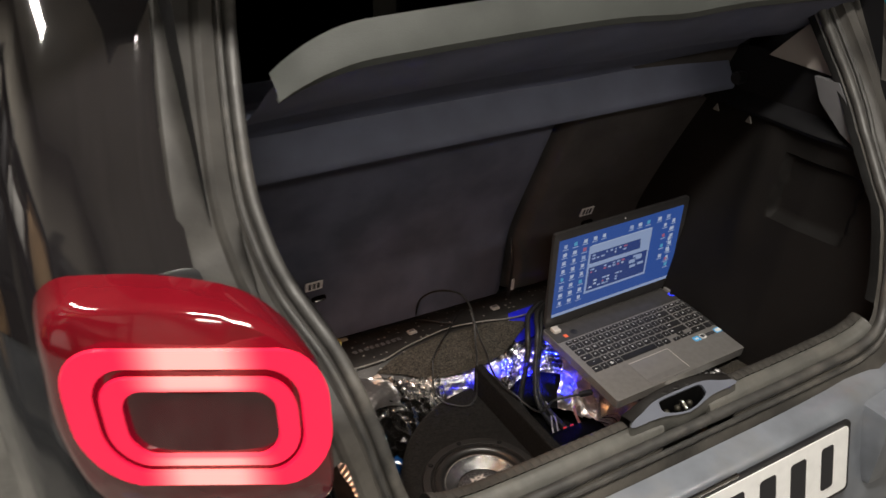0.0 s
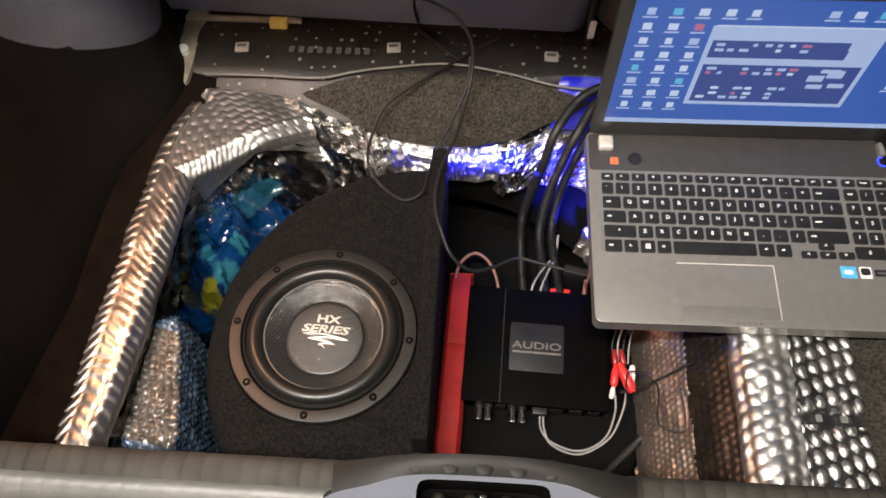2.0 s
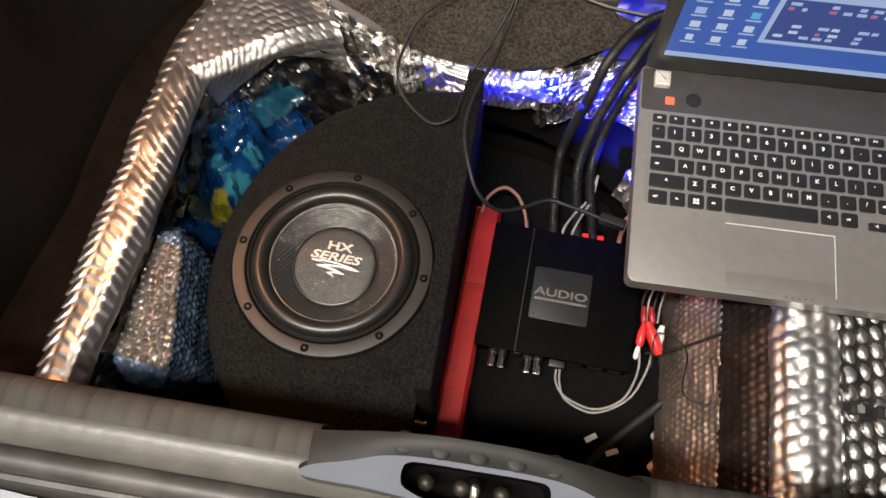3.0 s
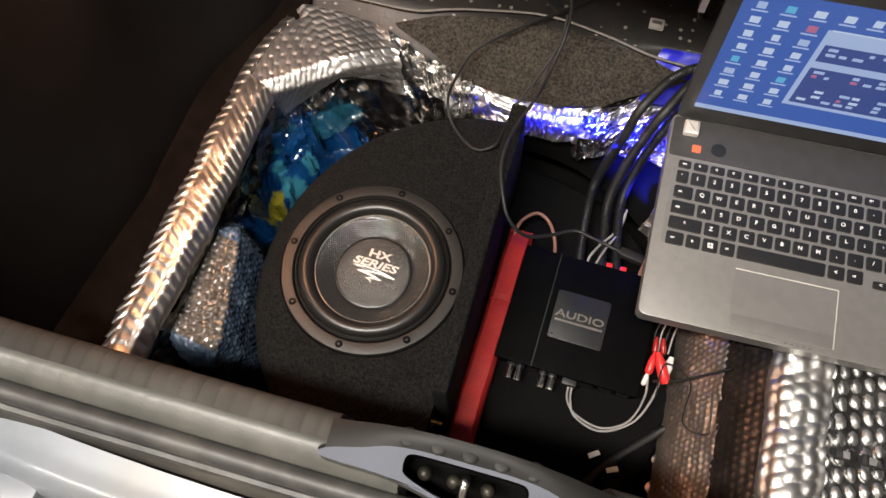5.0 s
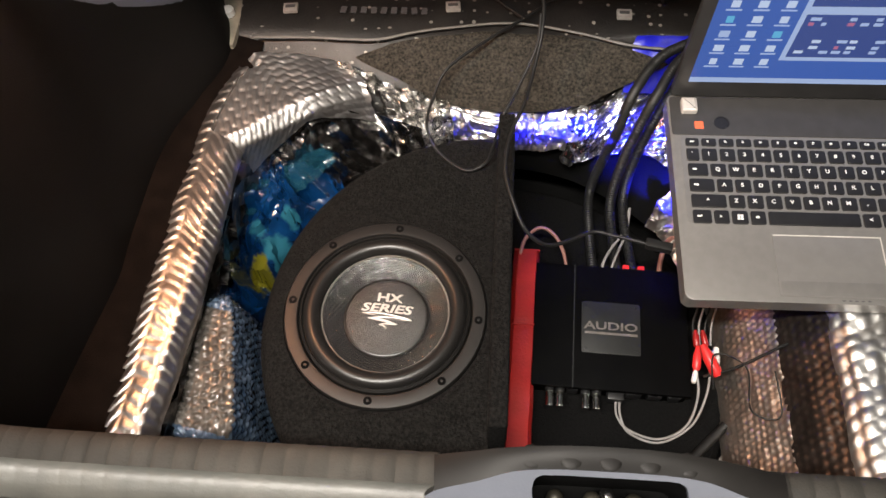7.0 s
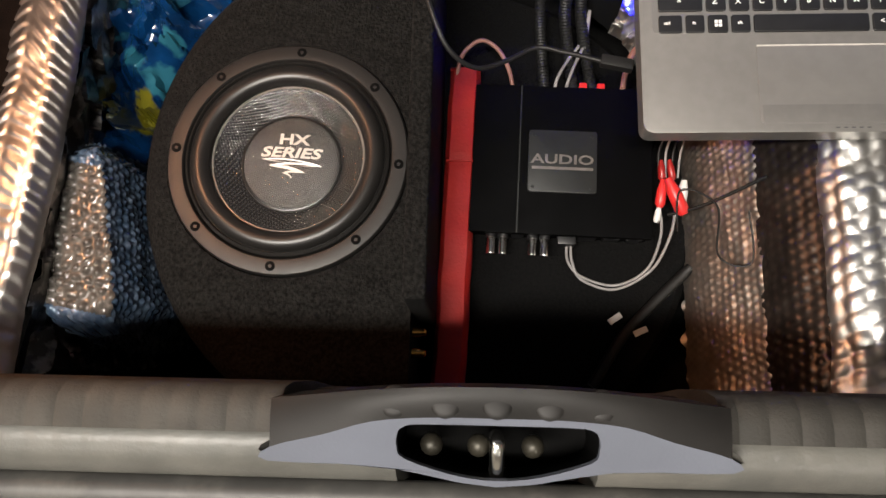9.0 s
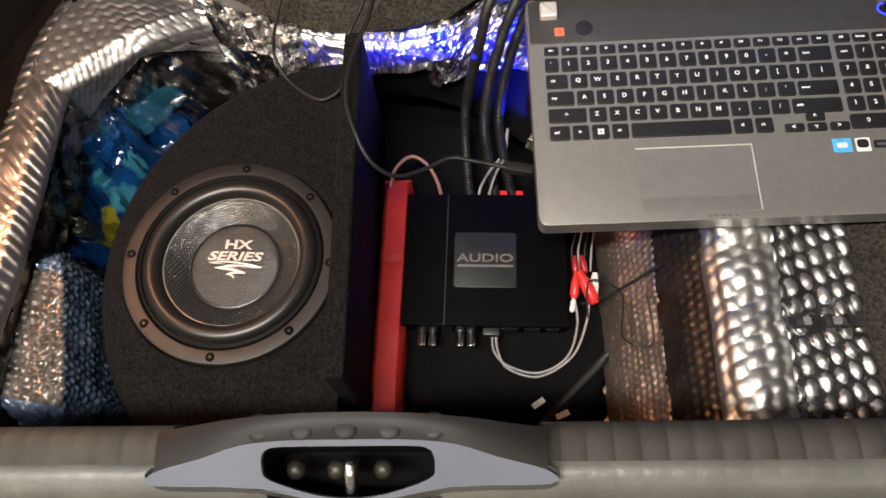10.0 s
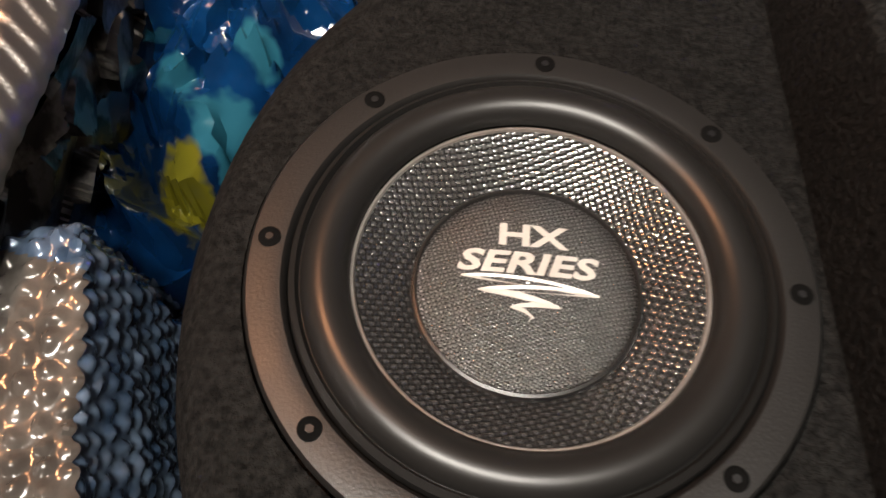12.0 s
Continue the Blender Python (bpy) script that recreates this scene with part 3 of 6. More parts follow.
for sign in (-1, 1):
    skin(sign, "rear_quarter", PAINT, ((0.60, -0.012), (0.66, 0.012), (0.72, 0.045), (0.78, 0.10), (0.825, 0.17), (0.855, 0.28), (0.87, 0.5), (0.872, 1.2), (0.86, 3.2)), 0.18, 1.02, 14, "dark metallic rear wing")
    skin(sign, "window_panel", GLOSS, ((0.621, -0.032), (0.648, -0.026), (0.70, 0.005), (0.78, 0.08), (0.82, 0.16), (0.84, 0.28), (0.85, 0.5), (0.85, 1.2), (0.84, 3.0)), 1.02, 1.5, 10, "black gloss quarter panel with reflections")
# Right side only: a pale strip in the bumper's paint.
skin(1, "quarter_edge", BUMPER, ((0.575, -0.033), (0.60, -0.036), (0.64, -0.030), (0.665, -0.018)), 0.73, 1.03, 12, "dusty pale edge of the rear wing")
# Unseen roof closes the shell so that the cabin stays dark.
bm = bmesh.new()
grid_sheet(bm, lambda u, v: Vector((XC - 0.78 + 1.56 * u, 0.20 + 2.6 * v, 1.50 + 0.07 * math.sin(math.pi * u) * (0.6 + 0.4 * v))), 16, 8)
part("roof", bm, PAINT, car, "dark painted roof")
# Unseen black sheet, added to keep light out of the cabin.
bm = bmesh.new()
grid_sheet(bm, lambda u, v: Vector((XC - 0.8 + 1.6 * u, 2.85, 0.3 + 1.3 * v)), 2, 2)
part("cabin_blackout", bm, VOID, car, "black sheet added to close the unseen cabin")
bm = bmesh.new()
grid_sheet(bm, lambda u, v: Vector((XC - 0.86 + 1.72 * u, -0.02 + 2.9 * v, 0.28)), 2, 2)
part("underbody", bm, VOID, car, "black underside")


# Bumper: rounded upper edge, plate recess, and the corners that run round to the wings.
def bumper_y(x):
    return 0.16 * (abs(x) / 0.87) ** 3.2


bm = bmesh.new()
BUMP = ((-0.040, 0.716), (-0.052, 0.714), (-0.066, 0.712), (-0.078, 0.706), (-0.086, 0.695), (-0.094, 0.66), (-0.108, 0.60), (-0.128, 0.55), (-0.14, 0.48), (-0.135, 0.36), (-0.10, 0.26))
grid_sheet(bm, lambda u, v: Vector((XC - 0.87 + 1.74 * u, BUMP[round(v * 10)][0] + bumper_y(-0.87 + 1.74 * u), BUMP[round(v * 10)][1] + (0.035 * max(0.0, abs(-0.87 + 1.74 * u) - 0.42) if v < 0.45 else 0))), 58, 10)
bmesh.ops.recalc_face_normals(bm, faces=bm.faces)
part("bumper", bm, BUMPER, car, "dusty grey painted bumper with streaked dirt")
for sign in (-1, 1):
    bm = bmesh.new()
    box(bm, (XC + sign * 0.385 - 0.06, -0.128, 0.56), (XC + sign * 0.385 + 0.06, -0.06, 0.700), 0.012)
    part("bumper_insert", bm, BUMPER, car, "dusty grey wedge-shaped bumper insert")

plate_pose = pose(XC, -0.1105, 0.646, 76, 0, 0)
plate = part("number_plate", prism(bmesh.new(), rounded(0.52, 0.112, 0.008), -0.001, 0.001), PLATE_WHITE, car, "white number plate with plain dark bars", m=plate_pose)
part("plate_frame", prism(bmesh.new(), rounded(0.536, 0.128, 0.01), -0.006, -0.0015), BLACK, plate)
part("plate_band", prism(bmesh.new(), rounded(0.042, 0.108, 0.004, cx=-0.237), 0.0012, 0.0018), BLUE_PRINT, plate)
for k, w in enumerate((0.046, 0.046, 0.046, 0.046, 0.046, 0.046, 0.04)):
    part("plate_bar", prism(bmesh.new(), rounded(w - 0.012, 0.075, 0.006, cx=-0.185 + k * 0.066), 0.0012, 0.0018), INK, plate)
part("chrome_strip", boxed((XC - 0.20, -0.0965, 0.708), (XC + 0.02, -0.090, 0.7125), 0.002), CHROME, car, "bright strip above the number plate")


# Sill guard with cross ribs.
TREAD_ROWS = ((0.060, 0.040), (0.012, 0.0365), (-0.002, 0.033), (-0.0075, 0.027), (-0.0085, 0.020), (-0.0080, 0.0125))
LIP_ROWS = ((-0.0070, 0.0130), (-0.0078, 0.0105), (-0.0070, 0.006), (-0.004, 0.000), (0.001, -0.005), (0.010, -0.009))


def sill_strip(name, sill_rows, material, label, ribbed, notch):
    bm = bmesh.new()
    rows, walked, last = [], 0.0, None
    for k in range(-30 * 12, 30 * 12):
        i, f = k // 12, (k % 12) / 12
        here = ring_at(i, 0, 0, 0).lerp(ring_at(i + 1, 0, 0, 0), f)
        walked += (here - last).length if last else 0.0
        last = here
        rib = 0.0018 * abs(math.sin(walked / 0.0135 * math.pi)) ** 0.5 * ribbed
        wide = 1.0 if abs(here.x - XC) > notch else 0.0
        row = []
        for j, (off, dy) in enumerate(sill_rows):
            o = off - (rib if j >= 2 else 0) * wide + 0.05 * (1 - wide)
            row.append(bm.verts.new(ring_at(i, o, dy, dy).lerp(ring_at(i + 1, o, dy, dy), f)))
        rows.append(row)
    for a, b in zip(rows, rows[1:]):
        for j in range(len(sill_rows) - 1):
            bm.faces.new((a[j], b[j], b[j + 1], a[j + 1]))
    bmesh.ops.recalc_face_normals(bm, faces=bm.faces)
    return part(name, bm, material, car, label)


sill_strip("sill_tread", TREAD_ROWS, SILL_SHADED, "worn ribbed plastic sill tread, darkened as the shaded face", 1.0, 0.098)
sill_strip("sill_lip", LIP_ROWS, SILL, "smooth grey front lip of the sill guard, paler as the lit face", 0.25, 0.045)

# Latch cover: sloping face with a hexagonal opening, steel striker behind.
LX = XC
EDGE_TOP = [(-0.0985, 0.0125), (-0.074, 0.0200), (-0.054, 0.0270), (-0.03, 0.0297), (0.0, 0.0300), (0.03, 0.0297), (0.054, 0.0270), (0.074, 0.0200), (0.0985, 0.0125)]
HOLE_TOP = [(-0.0432, 0.0140), (-0.0428, 0.0210), (-0.0400, 0.0248), (-0.032, 0.0262), (0.0, 0.0264), (0.032, 0.0262), (0.0400, 0.0248), (0.0428, 0.0210), (0.0432, 0.0140)]
face = curve_points([(x, 0, s) for x, s in EDGE_TOP + [(0.100, 0.0050), (0.05, 0.0035), (0.0, -0.0060), (-0.05, 0.0035), (-0.100, 0.0050)]], 3, True)
hole = curve_points([(x, 0, s) for x, s in HOLE_TOP + [(0.0400, 0.0080), (0.019, 0.0000), (0.0, -0.0026), (-0.019, 0.0000), (-0.0400, 0.0080)]], 3, True)
face, hole = [(p.x, p.z) for p in face], [(p.x, p.z) for p in hole]
NF = min(len(face), len(hole))


def on_face(x, s):
    return Vector((LX + x, -0.0035 + s * 0.80, 0.7725 + s * 0.54))


latch = bmesh.new()
a = [latch.verts.new(on_face(x, s)) for x, s in face]
b = [latch.verts.new(on_face(x, s)) for x, s in hole]
c = [latch.verts.new(on_face(x, s) + Vector((0, 0.001, -0.0035))) for x, s in hole]
for k in range(NF):
    j = (k + 1) % NF
    latch.faces.new((a[k], a[j], b[j], b[k]))
    latch.faces.new((b[k], b[j], c[j], c[k]))
bmesh.ops.recalc_face_normals(latch, faces=latch.faces)
rim = [on_face(x, t) for x, t in face[24:] + face[:1]]
latch_cover = part("latch_cover", latch, LATCH, car, "lilac-grey latch cover with a black opening")
bm = bmesh.new()
grid_sheet(bm, lambda u, v: rim[round(u * (len(rim) - 1))] + Vector((0, 0.003 - 0.006 * (v > 0) + 0.006 * v, -0.045 * v)), len(rim) - 1, 3)
part("latch_skirt", bm, SILL, latch_cover, "grey-green edge below the latch cover")
bm = bmesh.new()
c2 = [bm.verts.new(on_face(x, s) + Vector((0, 0.001, -0.0034))) for x, s in hole]
c3 = [bm.verts.new(on_face(x, s) + Vector((0, 0.004, -0.045))) for x, s in hole]
for k in range(NF):
    bm.faces.new((c2[k], c2[(k + 1) % NF], c3[(k + 1) % NF], c3[k]))
bm.faces.new(c3)
bmesh.ops.recalc_face_normals(bm, faces=bm.faces)
bmesh.ops.reverse_faces(bm, faces=bm.faces)
part("latch_well", bm, VOID, latch_cover, "latch recess, its darkness put into near-black walls")
for x in (-0.029, -0.008, 0.016):
    bm = bmesh.new()
    bmesh.ops.create_uvsphere(bm, u_segments=12, v_segments=8, radius=0.0052, matrix=Matrix.Translation(on_face(x, 0.0135) + Vector((0, 0.002, -0.014))))
    part("latch_bolt", bm, BOLT, latch_cover, "dull olive-brown bolt head")
part("striker", sweep(bmesh.new(), curve_points([on_face(0.0, -0.001) + Vector((0, 0.002, -0.02)), on_face(0.0, 0.002) + Vector((0, 0.001, -0.008)), on_face(0, 0.010) + Vector((0, 0.0, -0.006)), on_face(0, 0.018) + Vector((0, 0.0, -0.008)), on_face(0, 0.021) + Vector((0, 0.0, -0.02))], 6), 0.0034, 10), CHROME, latch_cover, "bright steel striker")
bm = bmesh.new()
TOP = [tuple(on_face(x, y_) - Vector((LX, 0, 0))) for x, y_ in EDGE_TOP]
BACK = ((-0.100, 0.0290, 0.775), (-0.083, 0.0300, 0.780), (-0.058, 0.0320, 0.787), (-0.03, 0.0335, 0.791), (0.0, 0.0340, 0.792), (0.03, 0.0335, 0.791), (0.058, 0.0320, 0.787), (0.083, 0.0300, 0.780), (0.100, 0.0290, 0.775))
ta, tb = curve_points(TOP, 4), curve_points(BACK, 4)
grid_sheet(bm, lambda u, v: Vector((LX, 0, 0)) + (ta[round(u * (len(ta) - 1))].lerp(tb[round(u * (len(tb) - 1))], min(1, v * 1.25)) if v < 0.85 else tb[round(u * (len(tb) - 1))] + Vector((0, 0.004, -0.05))) + Vector((0, 0, 0.002 * math.sin(math.pi * v))), len(ta) - 1, 8)
bmesh.ops.recalc_face_normals(bm, faces=bm.faces)
part("latch_top", bm, LATCH_TOP, latch_cover, "dark ribbed top of the latch cover")
for k in range(5):
    bm = bmesh.new()
    bmesh.ops.create_uvsphere(bm, u_segments=14, v_segments=8, radius=1, matrix=pose(LX - 0.044 + 0.0218 * k, 0.0268, 0.7911 - 0.0006 * (k - 2) ** 2) @ Matrix.Diagonal((0.0066, 0.0070, 0.0012, 1)))
    part("bump_stop", bm, LATCH_TOP, latch_cover)

# Rear lamp on both sides: lens, two lit rounded frames, dark middle.
LAMP_OUT = ((-0.146, 0.02), (-0.139, 0.068), (-0.114, 0.094), (-0.076, 0.103), (-0.006, 0.106), (0.07, 0.092), (0.118, 0.058), (0.138, 0.02), (0.142, -0.06), (0.132, -0.12), (0.06, -0.137), (-0.05, -0.139), (-0.125, -0.12), (-0.150, -0.05))


def lamp_frame(bm, w, h, r, wide, high, cx, cz, y, bow):
    outer, inner = rounded(w, h, r, 8, cx, cz), rounded(w - 2 * wide, h - 2 * high, max(0.006, r - high), 8, cx, cz)
    n = len(outer)
    rows = []
    for ring, dy in ((outer, 0.004), (outer, -0.002), (inner, -0.002), (inner, 0.004)):
        rows.append([bm.verts.new((x, y + dy + bow(x), z)) for x, z in ring])
    for p, q in zip(rows, rows[1:]):
        for k in range(n):
            bm.faces.new((p[k], p[(k + 1) % n], q[(k + 1) % n], q[k]))


def rear_lamp(sign):
    root = part("rear_lamp", boxed((-0.05, 0.06, -0.10), (0.05, 0.12, 0.09), 0.02), BLACK, car, "lit red rear lamp with two glowing frames", m=pose(XC + sign * 0.657 + (0.028 if sign > 0 else 0.0), 0.030, 1.017) @ Matrix.Diagonal((0.84, 1, 1.12, 1)))
    bow = lambda x: 0.45 * x * sign + 1.2 * x * x  # noqa: E731
    outline = curve_points([(x * -sign, 0, z) for x, z in LAMP_OUT], 5, closed=True)
    bm = bmesh.new()
    rings = []
    for f, dy in ((1.0, 0.06), (1.0, 0.012), (0.97, 0.002), (0.93, -0.003), (0.6, -0.006), (0.3, -0.008)):
        rings.append([bm.verts.new((p.x * f, dy + bow(p.x * f) + 0.25 * max(0, p.z * f - 0.06), p.z * f)) for p in outline])
    n = len(outline)
    for p, q in zip(rings, rings[1:]):
        for k in range(n):
            bm.faces.new((p[k], p[(k + 1) % n], q[(k + 1) % n], q[k]))
    bm.faces.new(rings[-1])
    bmesh.ops.recalc_face_normals(bm, faces=bm.faces)
    part("lens", bm, LENS_RED, root, "glossy red outer lens")
    for w, h, r, wide, high, y in ((0.266, 0.148, 0.058, 0.030, 0.0165, -0.016), (0.194, 0.095, 0.036, 0.021, 0.0115, -0.017)):
        bm = bmesh.new()
        lamp_frame(bm, w, h, r, wide, high, 0.0, 0.0, y, bow)
        part("light_guide", bm, GUIDE, root, "glowing red frame")
    bm = bmesh.new()
    grid_sheet(bm, lambda u, v: Vector((-0.078 + 0.156 * u, -0.0125 + bow(-0.078 + 0.156 * u), -0.032 + 0.064 * v)), 8, 4)
    part("lamp_middle", bm, LENS_DARK, root, "dark red middle of the lamp")


for sign in (-1, 1):
    rear_lamp(sign)

# ---- boot interior ----
def seat_y(x, z):
    return 0.679 - 0.041 * (x + 0.381) - 0.185 * ((z - 0.715) + math.hypot(z - 0.715, 0.03)) - 0.03 * max(0.0, 0.70 - z)


def seat_back(x0, x1, lean0, lean1, material, label):
    """A padded seat back with rounded edges, seen from behind. lean: how its sides run from bottom to top."""
    bm = bmesh.new()

    def fn(u, v):
        z = 0.545 + 0.59 * v
        a, b = x0 + lean0 * v, x1 + lean1 * v
        x = a + (b - a) * u
        edge = min(u, 1 - u) * (b - a)
        low = min(v, 1 - v) * 0.59
        roll = 0.03 * max(0, 1 - edge / 0.03) ** 2 + 0.02 * max(0, 1 - low / 0.02) ** 2
        pad = 0.002 * noise.noise(Vector((x * 9, z * 9, x0)))
        return Vector((x, seat_y(x, z) + roll + pad, z))

    grid_sheet(bm, fn, 60, 44)
    geom = bmesh.ops.extrude_face_region(bm, geom=list(bm.faces))["geom"]
    bmesh.ops.translate(bm, vec=(0, 0.10, 0), verts=[g for g in geom if isinstance(g, bmesh.types.BMVert)])
    bmesh.ops.recalc_face_normals(bm, faces=bm.faces)
    return part("seat_back", bm, material, car, label)


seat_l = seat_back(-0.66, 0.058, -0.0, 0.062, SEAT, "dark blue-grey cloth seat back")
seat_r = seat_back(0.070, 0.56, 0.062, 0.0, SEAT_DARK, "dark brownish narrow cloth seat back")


def on_seat(x, z, out=0.004):
    return Vector((x, seat_y(x, z) - out, z))


def tether(x, z, seat):
    t = part("tether_label", prism(bmesh.new(), rounded(0.036, 0.026, 0.002), -0.0006, 0.0006), WHITE, seat, "white printed anchor label", m=Matrix.Translation(on_seat(x, z)) @ pose(0, 0, 0, 90 + 20, 0, 0))
    for k in range(3):
        part("label_mark", prism(bmesh.new(), rounded(0.006, 0.017, 0.002, cx=-0.009 + 0.009 * k), 0.0008, 0.0012), INK if k != 1 else TRIM_GREY, t)
    s = part("tether_slot", prism(bmesh.new(), rounded(0.03, 0.013, 0.006), -0.003, 0.0015), VOID, seat, "black anchor slot", m=Matrix.Translation(on_seat(x + 0.008, z - 0.033)) @ pose(0, 0, 0, 110, 0, 0))
    part("tether_loop", sweep(bmesh.new(), curve_points([(-0.011, 0, 0.001), (-0.008, 0.002, 0.005), (0.008, 0.002, 0.005), (0.011, 0, 0.001)], 4), 0.0014, 6), CHROME, s, "steel loop")


tether(-0.394, 0.703, seat_l)
tether(0.262, 0.725, seat_r)
# Belt stalk in the split between the seats.
part("belt_loop", sweep(bmesh.new(), curve_points([(0.062, 0.655, 0.70), (0.052, 0.63, 0.665), (0.050, 0.63, 0.60), (0.058, 0.65, 0.545)], 8), 0.004, 8), BLACK, car, "black release strap between the seats")
part("belt_tag", prism(bmesh.new(), rounded(0.008, 0.03, 0.002), -0.001, 0.001), WHITE, car, m=pose(0.052, 0.622, 0.60, 95, 0, 6))

# Parcel shelf, lifted up on its strings.
SHELF_ROWS = ((0.565, 1.06), (0.485, 1.028), (0.474, 1.032), (0.477, 1.043), (0.515, 1.090), (0.512, 1.100), (0.455, 1.147), (0.445, 1.158), (0.435, 1.160), (0.422, 1.153), (0.405, 1.153), (0.33, 1.198), (0.28, 1.238), (0.268, 1.246))
srows = [Vector((0, y, z)) for y, z in SHELF_ROWS]


def shelf_pt(u, v, rows):
    k = v * (len(rows) - 1)
    j = min(int(k), len(rows) - 2)
    p = rows[j].lerp(rows[j + 1], k - j)
    half = 0.535 - 0.02 * v + (0.05 * min(1.0, v * 1.4) if u > 0.5 else -0.035 * v)
    x = XC + half * (2 * u - 1)
    bowl = 0.018 * math.sin(math.pi * u) ** 0.7 * v
    wavy = 0.012 * math.exp(-(((u - 0.62) / 0.07) ** 2)) * v
    return Vector((x, p.y - 0.4 * bowl, p.z + bowl - wavy * 0.5))


bm = bmesh.new()
grid_sheet(bm, lambda u, v: shelf_pt(u, v, srows), 48, 22)
bmesh.ops.recalc_face_normals(bm, faces=bm.faces)
shelf = part("parcel_shelf", bm, SHELF, car, "dark blue-black parcel shelf tilted up on its strings")
lip = [Vector((0, 0.268, 1.246)), Vector((0, 0.259, 1.249)), Vector((0, 0.256, 1.258)), Vector((0, 0.264, 1.276)), Vector((0, 0.284, 1.298))]
bm = bmesh.new()
grid_sheet(bm, lambda u, v: shelf_pt(u, 1.0, srows) - srows[-1] * 1.0 + lip[min(4, round(v * 4))] - Vector((0, 0, 0.040 * max(0.0, 1 - u / 0.13) ** 2 * (0.35 + 0.65 * v))), 64, 4)
bmesh.ops.recalc_face_normals(bm, faces=bm.faces)
part("shelf_lip", bm, SHELF_LIP, shelf, "grey-green rolled edge of the shelf")
for s in (-1, 1):
    part("shelf_hinge", sweep(bmesh.new(), [Vector((XC + s * 0.50, 0.53, 1.015)), Vector((XC + s * 0.555, 0.535, 1.03))], 0.012, 12), BLACK, shelf, "black hinge pin")


# Side walls of the boot.
def wall_x(sign, y, z):
    """Side trim: leans outwards, bulges over the wheel arch."""
    base = (0.462 if sign > 0 else 0.440) + 0.085 * (z - 0.5) / 0.5 + 0.03 * max(0.0, (0.25 - y)) / 0.2
    arch = 0.05 * math.exp(-(((y - 0.56) / 0.10) ** 2)) * max(0.0, 1 - max(0.0, z - 0.70) / 0.28) * (1.0 if sign < 0 else 0.35)
    return XC + sign * (base - arch)


def side_trim(sign):
    bm = bmesh.new()
    cy, cz = 0.235, 0.885  # round-cornered tray pressed into the wall

    def fn(u, v):
        y = 0.035 + 0.665 * u
        z = 0.50 + 0.50 * v
        y0 = y + rake(z) * (1 - u) * 0.6
        x = wall_x(sign, y0, z)
        d = max(abs(y0 - cy) / 0.072, abs(z - cz) / 0.058)
        inside = min(1.0, max(0.0, (1.12 - d) / 0.14))
        ridge = math.exp(-(((y0 - 0.36) / 0.03) ** 2)) * min(1, max(0, (z - 0.66) / 0.12)) * 0.010
        dent = 0.016 * inside * inside * (3 - 2 * inside)
        return Vector((x + sign * (dent - ridge), y0, z))

    grid_sheet(bm, fn, 90, 60)
    if sign > 0:
        bmesh.ops.reverse_faces(bm, faces=bm.faces)
    trim = part("side_trim", bm, TRIM, car, "black moulded side trim with a round-cornered tray")
    # shelf support above, and the darker wedge up to the quarter glass
    bm = bmesh.new()
    prof = ((0.0, 0.995), (-0.022, 0.998), (-0.028, 1.006), (-0.022, 1.014), (0.012, 1.03), (0.02, 1.12))
    grid_sheet(bm, lambda u, v: Vector((wall_x(sign, 0.13 + 0.46 * u, 1.0) + sign * prof[round(v * 5)][0] * (1 - 0.4 * u), 0.13 + 0.46 * u + 0.3 * max(0, prof[round(v * 5)][1] - 1.0) * (1 - u), prof[round(v * 5)][1] + 0.0)), 20, 5)
    if sign > 0:
        bmesh.ops.reverse_faces(bm, faces=bm.faces)
    part("shelf_support", bm, TRIM_DARK, trim, "black shelf support ledge")
    for y in (0.485, 0.40):
        part("trim_clip", prism(bmesh.new(), [(-0.007, -0.005), (0.007, -0.005), (0.0, 0.009)], 0, 0.004), STITCH, trim, "grey triangular clip", m=Matrix.Translation((wall_x(sign, y, 1.0) - sign * 0.030, y, 0.992)) @ pose(0, 0, 0, 90, 0, -90 * sign))
    part("shelf_pivot", sweep(bmesh.new(), [Vector((wall_x(sign, 0.47, 1.06) + sign * 0.02, 0.47, 1.055)), Vector((wall_x(sign, 0.47, 1.06) - sign * 0.02, 0.47, 1.055))], 0.013, 14), BLACK, trim, "black shelf pivot")
    # upper wall, pillar trim and quarter glass
    bm = bmesh.new()
    grid_sheet(bm, lambda u, v: Vector((XC + sign * (0.575 + 0.012 * (1 - v)), 0.20 + 0.45 * u + 0.36 * v * 0.28 * (1 - u), 1.11 + 0.40 * v)), 10, 8)
    if sign > 0:
        bmesh.ops.reverse_faces(bm, faces=bm.faces)
    part("upper_lining", bm, TRIM_DARK, trim, "dark upper side lining")
    gx = XC + sign * 0.556
    bm = bmesh.new()
    tri = [(0.262, 1.110), (0.415, 1.115), (0.345, 1.188), (0.328, 1.192), (0.30, 1.165)]
    prism(bm, tri, -0.003, 0.003)
    part("quarter_glass", bm, GLASS_PALE, trim, "pale quarter window beside the pillar", smooth=False, m=Matrix(((0, 0, 1, gx), (1, 0, 0, 0), (0, 1, 0, 0), (0, 0, 0, 1))))
    bm = bmesh.new()
    P = [(0.285, 1.112), (0.262, 1.072), (0.207, 1.028), (0.150, 1.000), (0.180, 1.046), (0.235, 1.112)]
    prism(bm, P, -0.006, 0.006, 0.0015)
    part("pillar_trim", bm, TRIM_GREY, trim, "grey plastic pillar trim", m=Matrix(((0, 0, 1, XC + sign * 0.525), (1, 0, 0, 0), (0, 1, 0, 0), (0, 0, 0, 1))))


side_trim(-1)
side_trim(1)


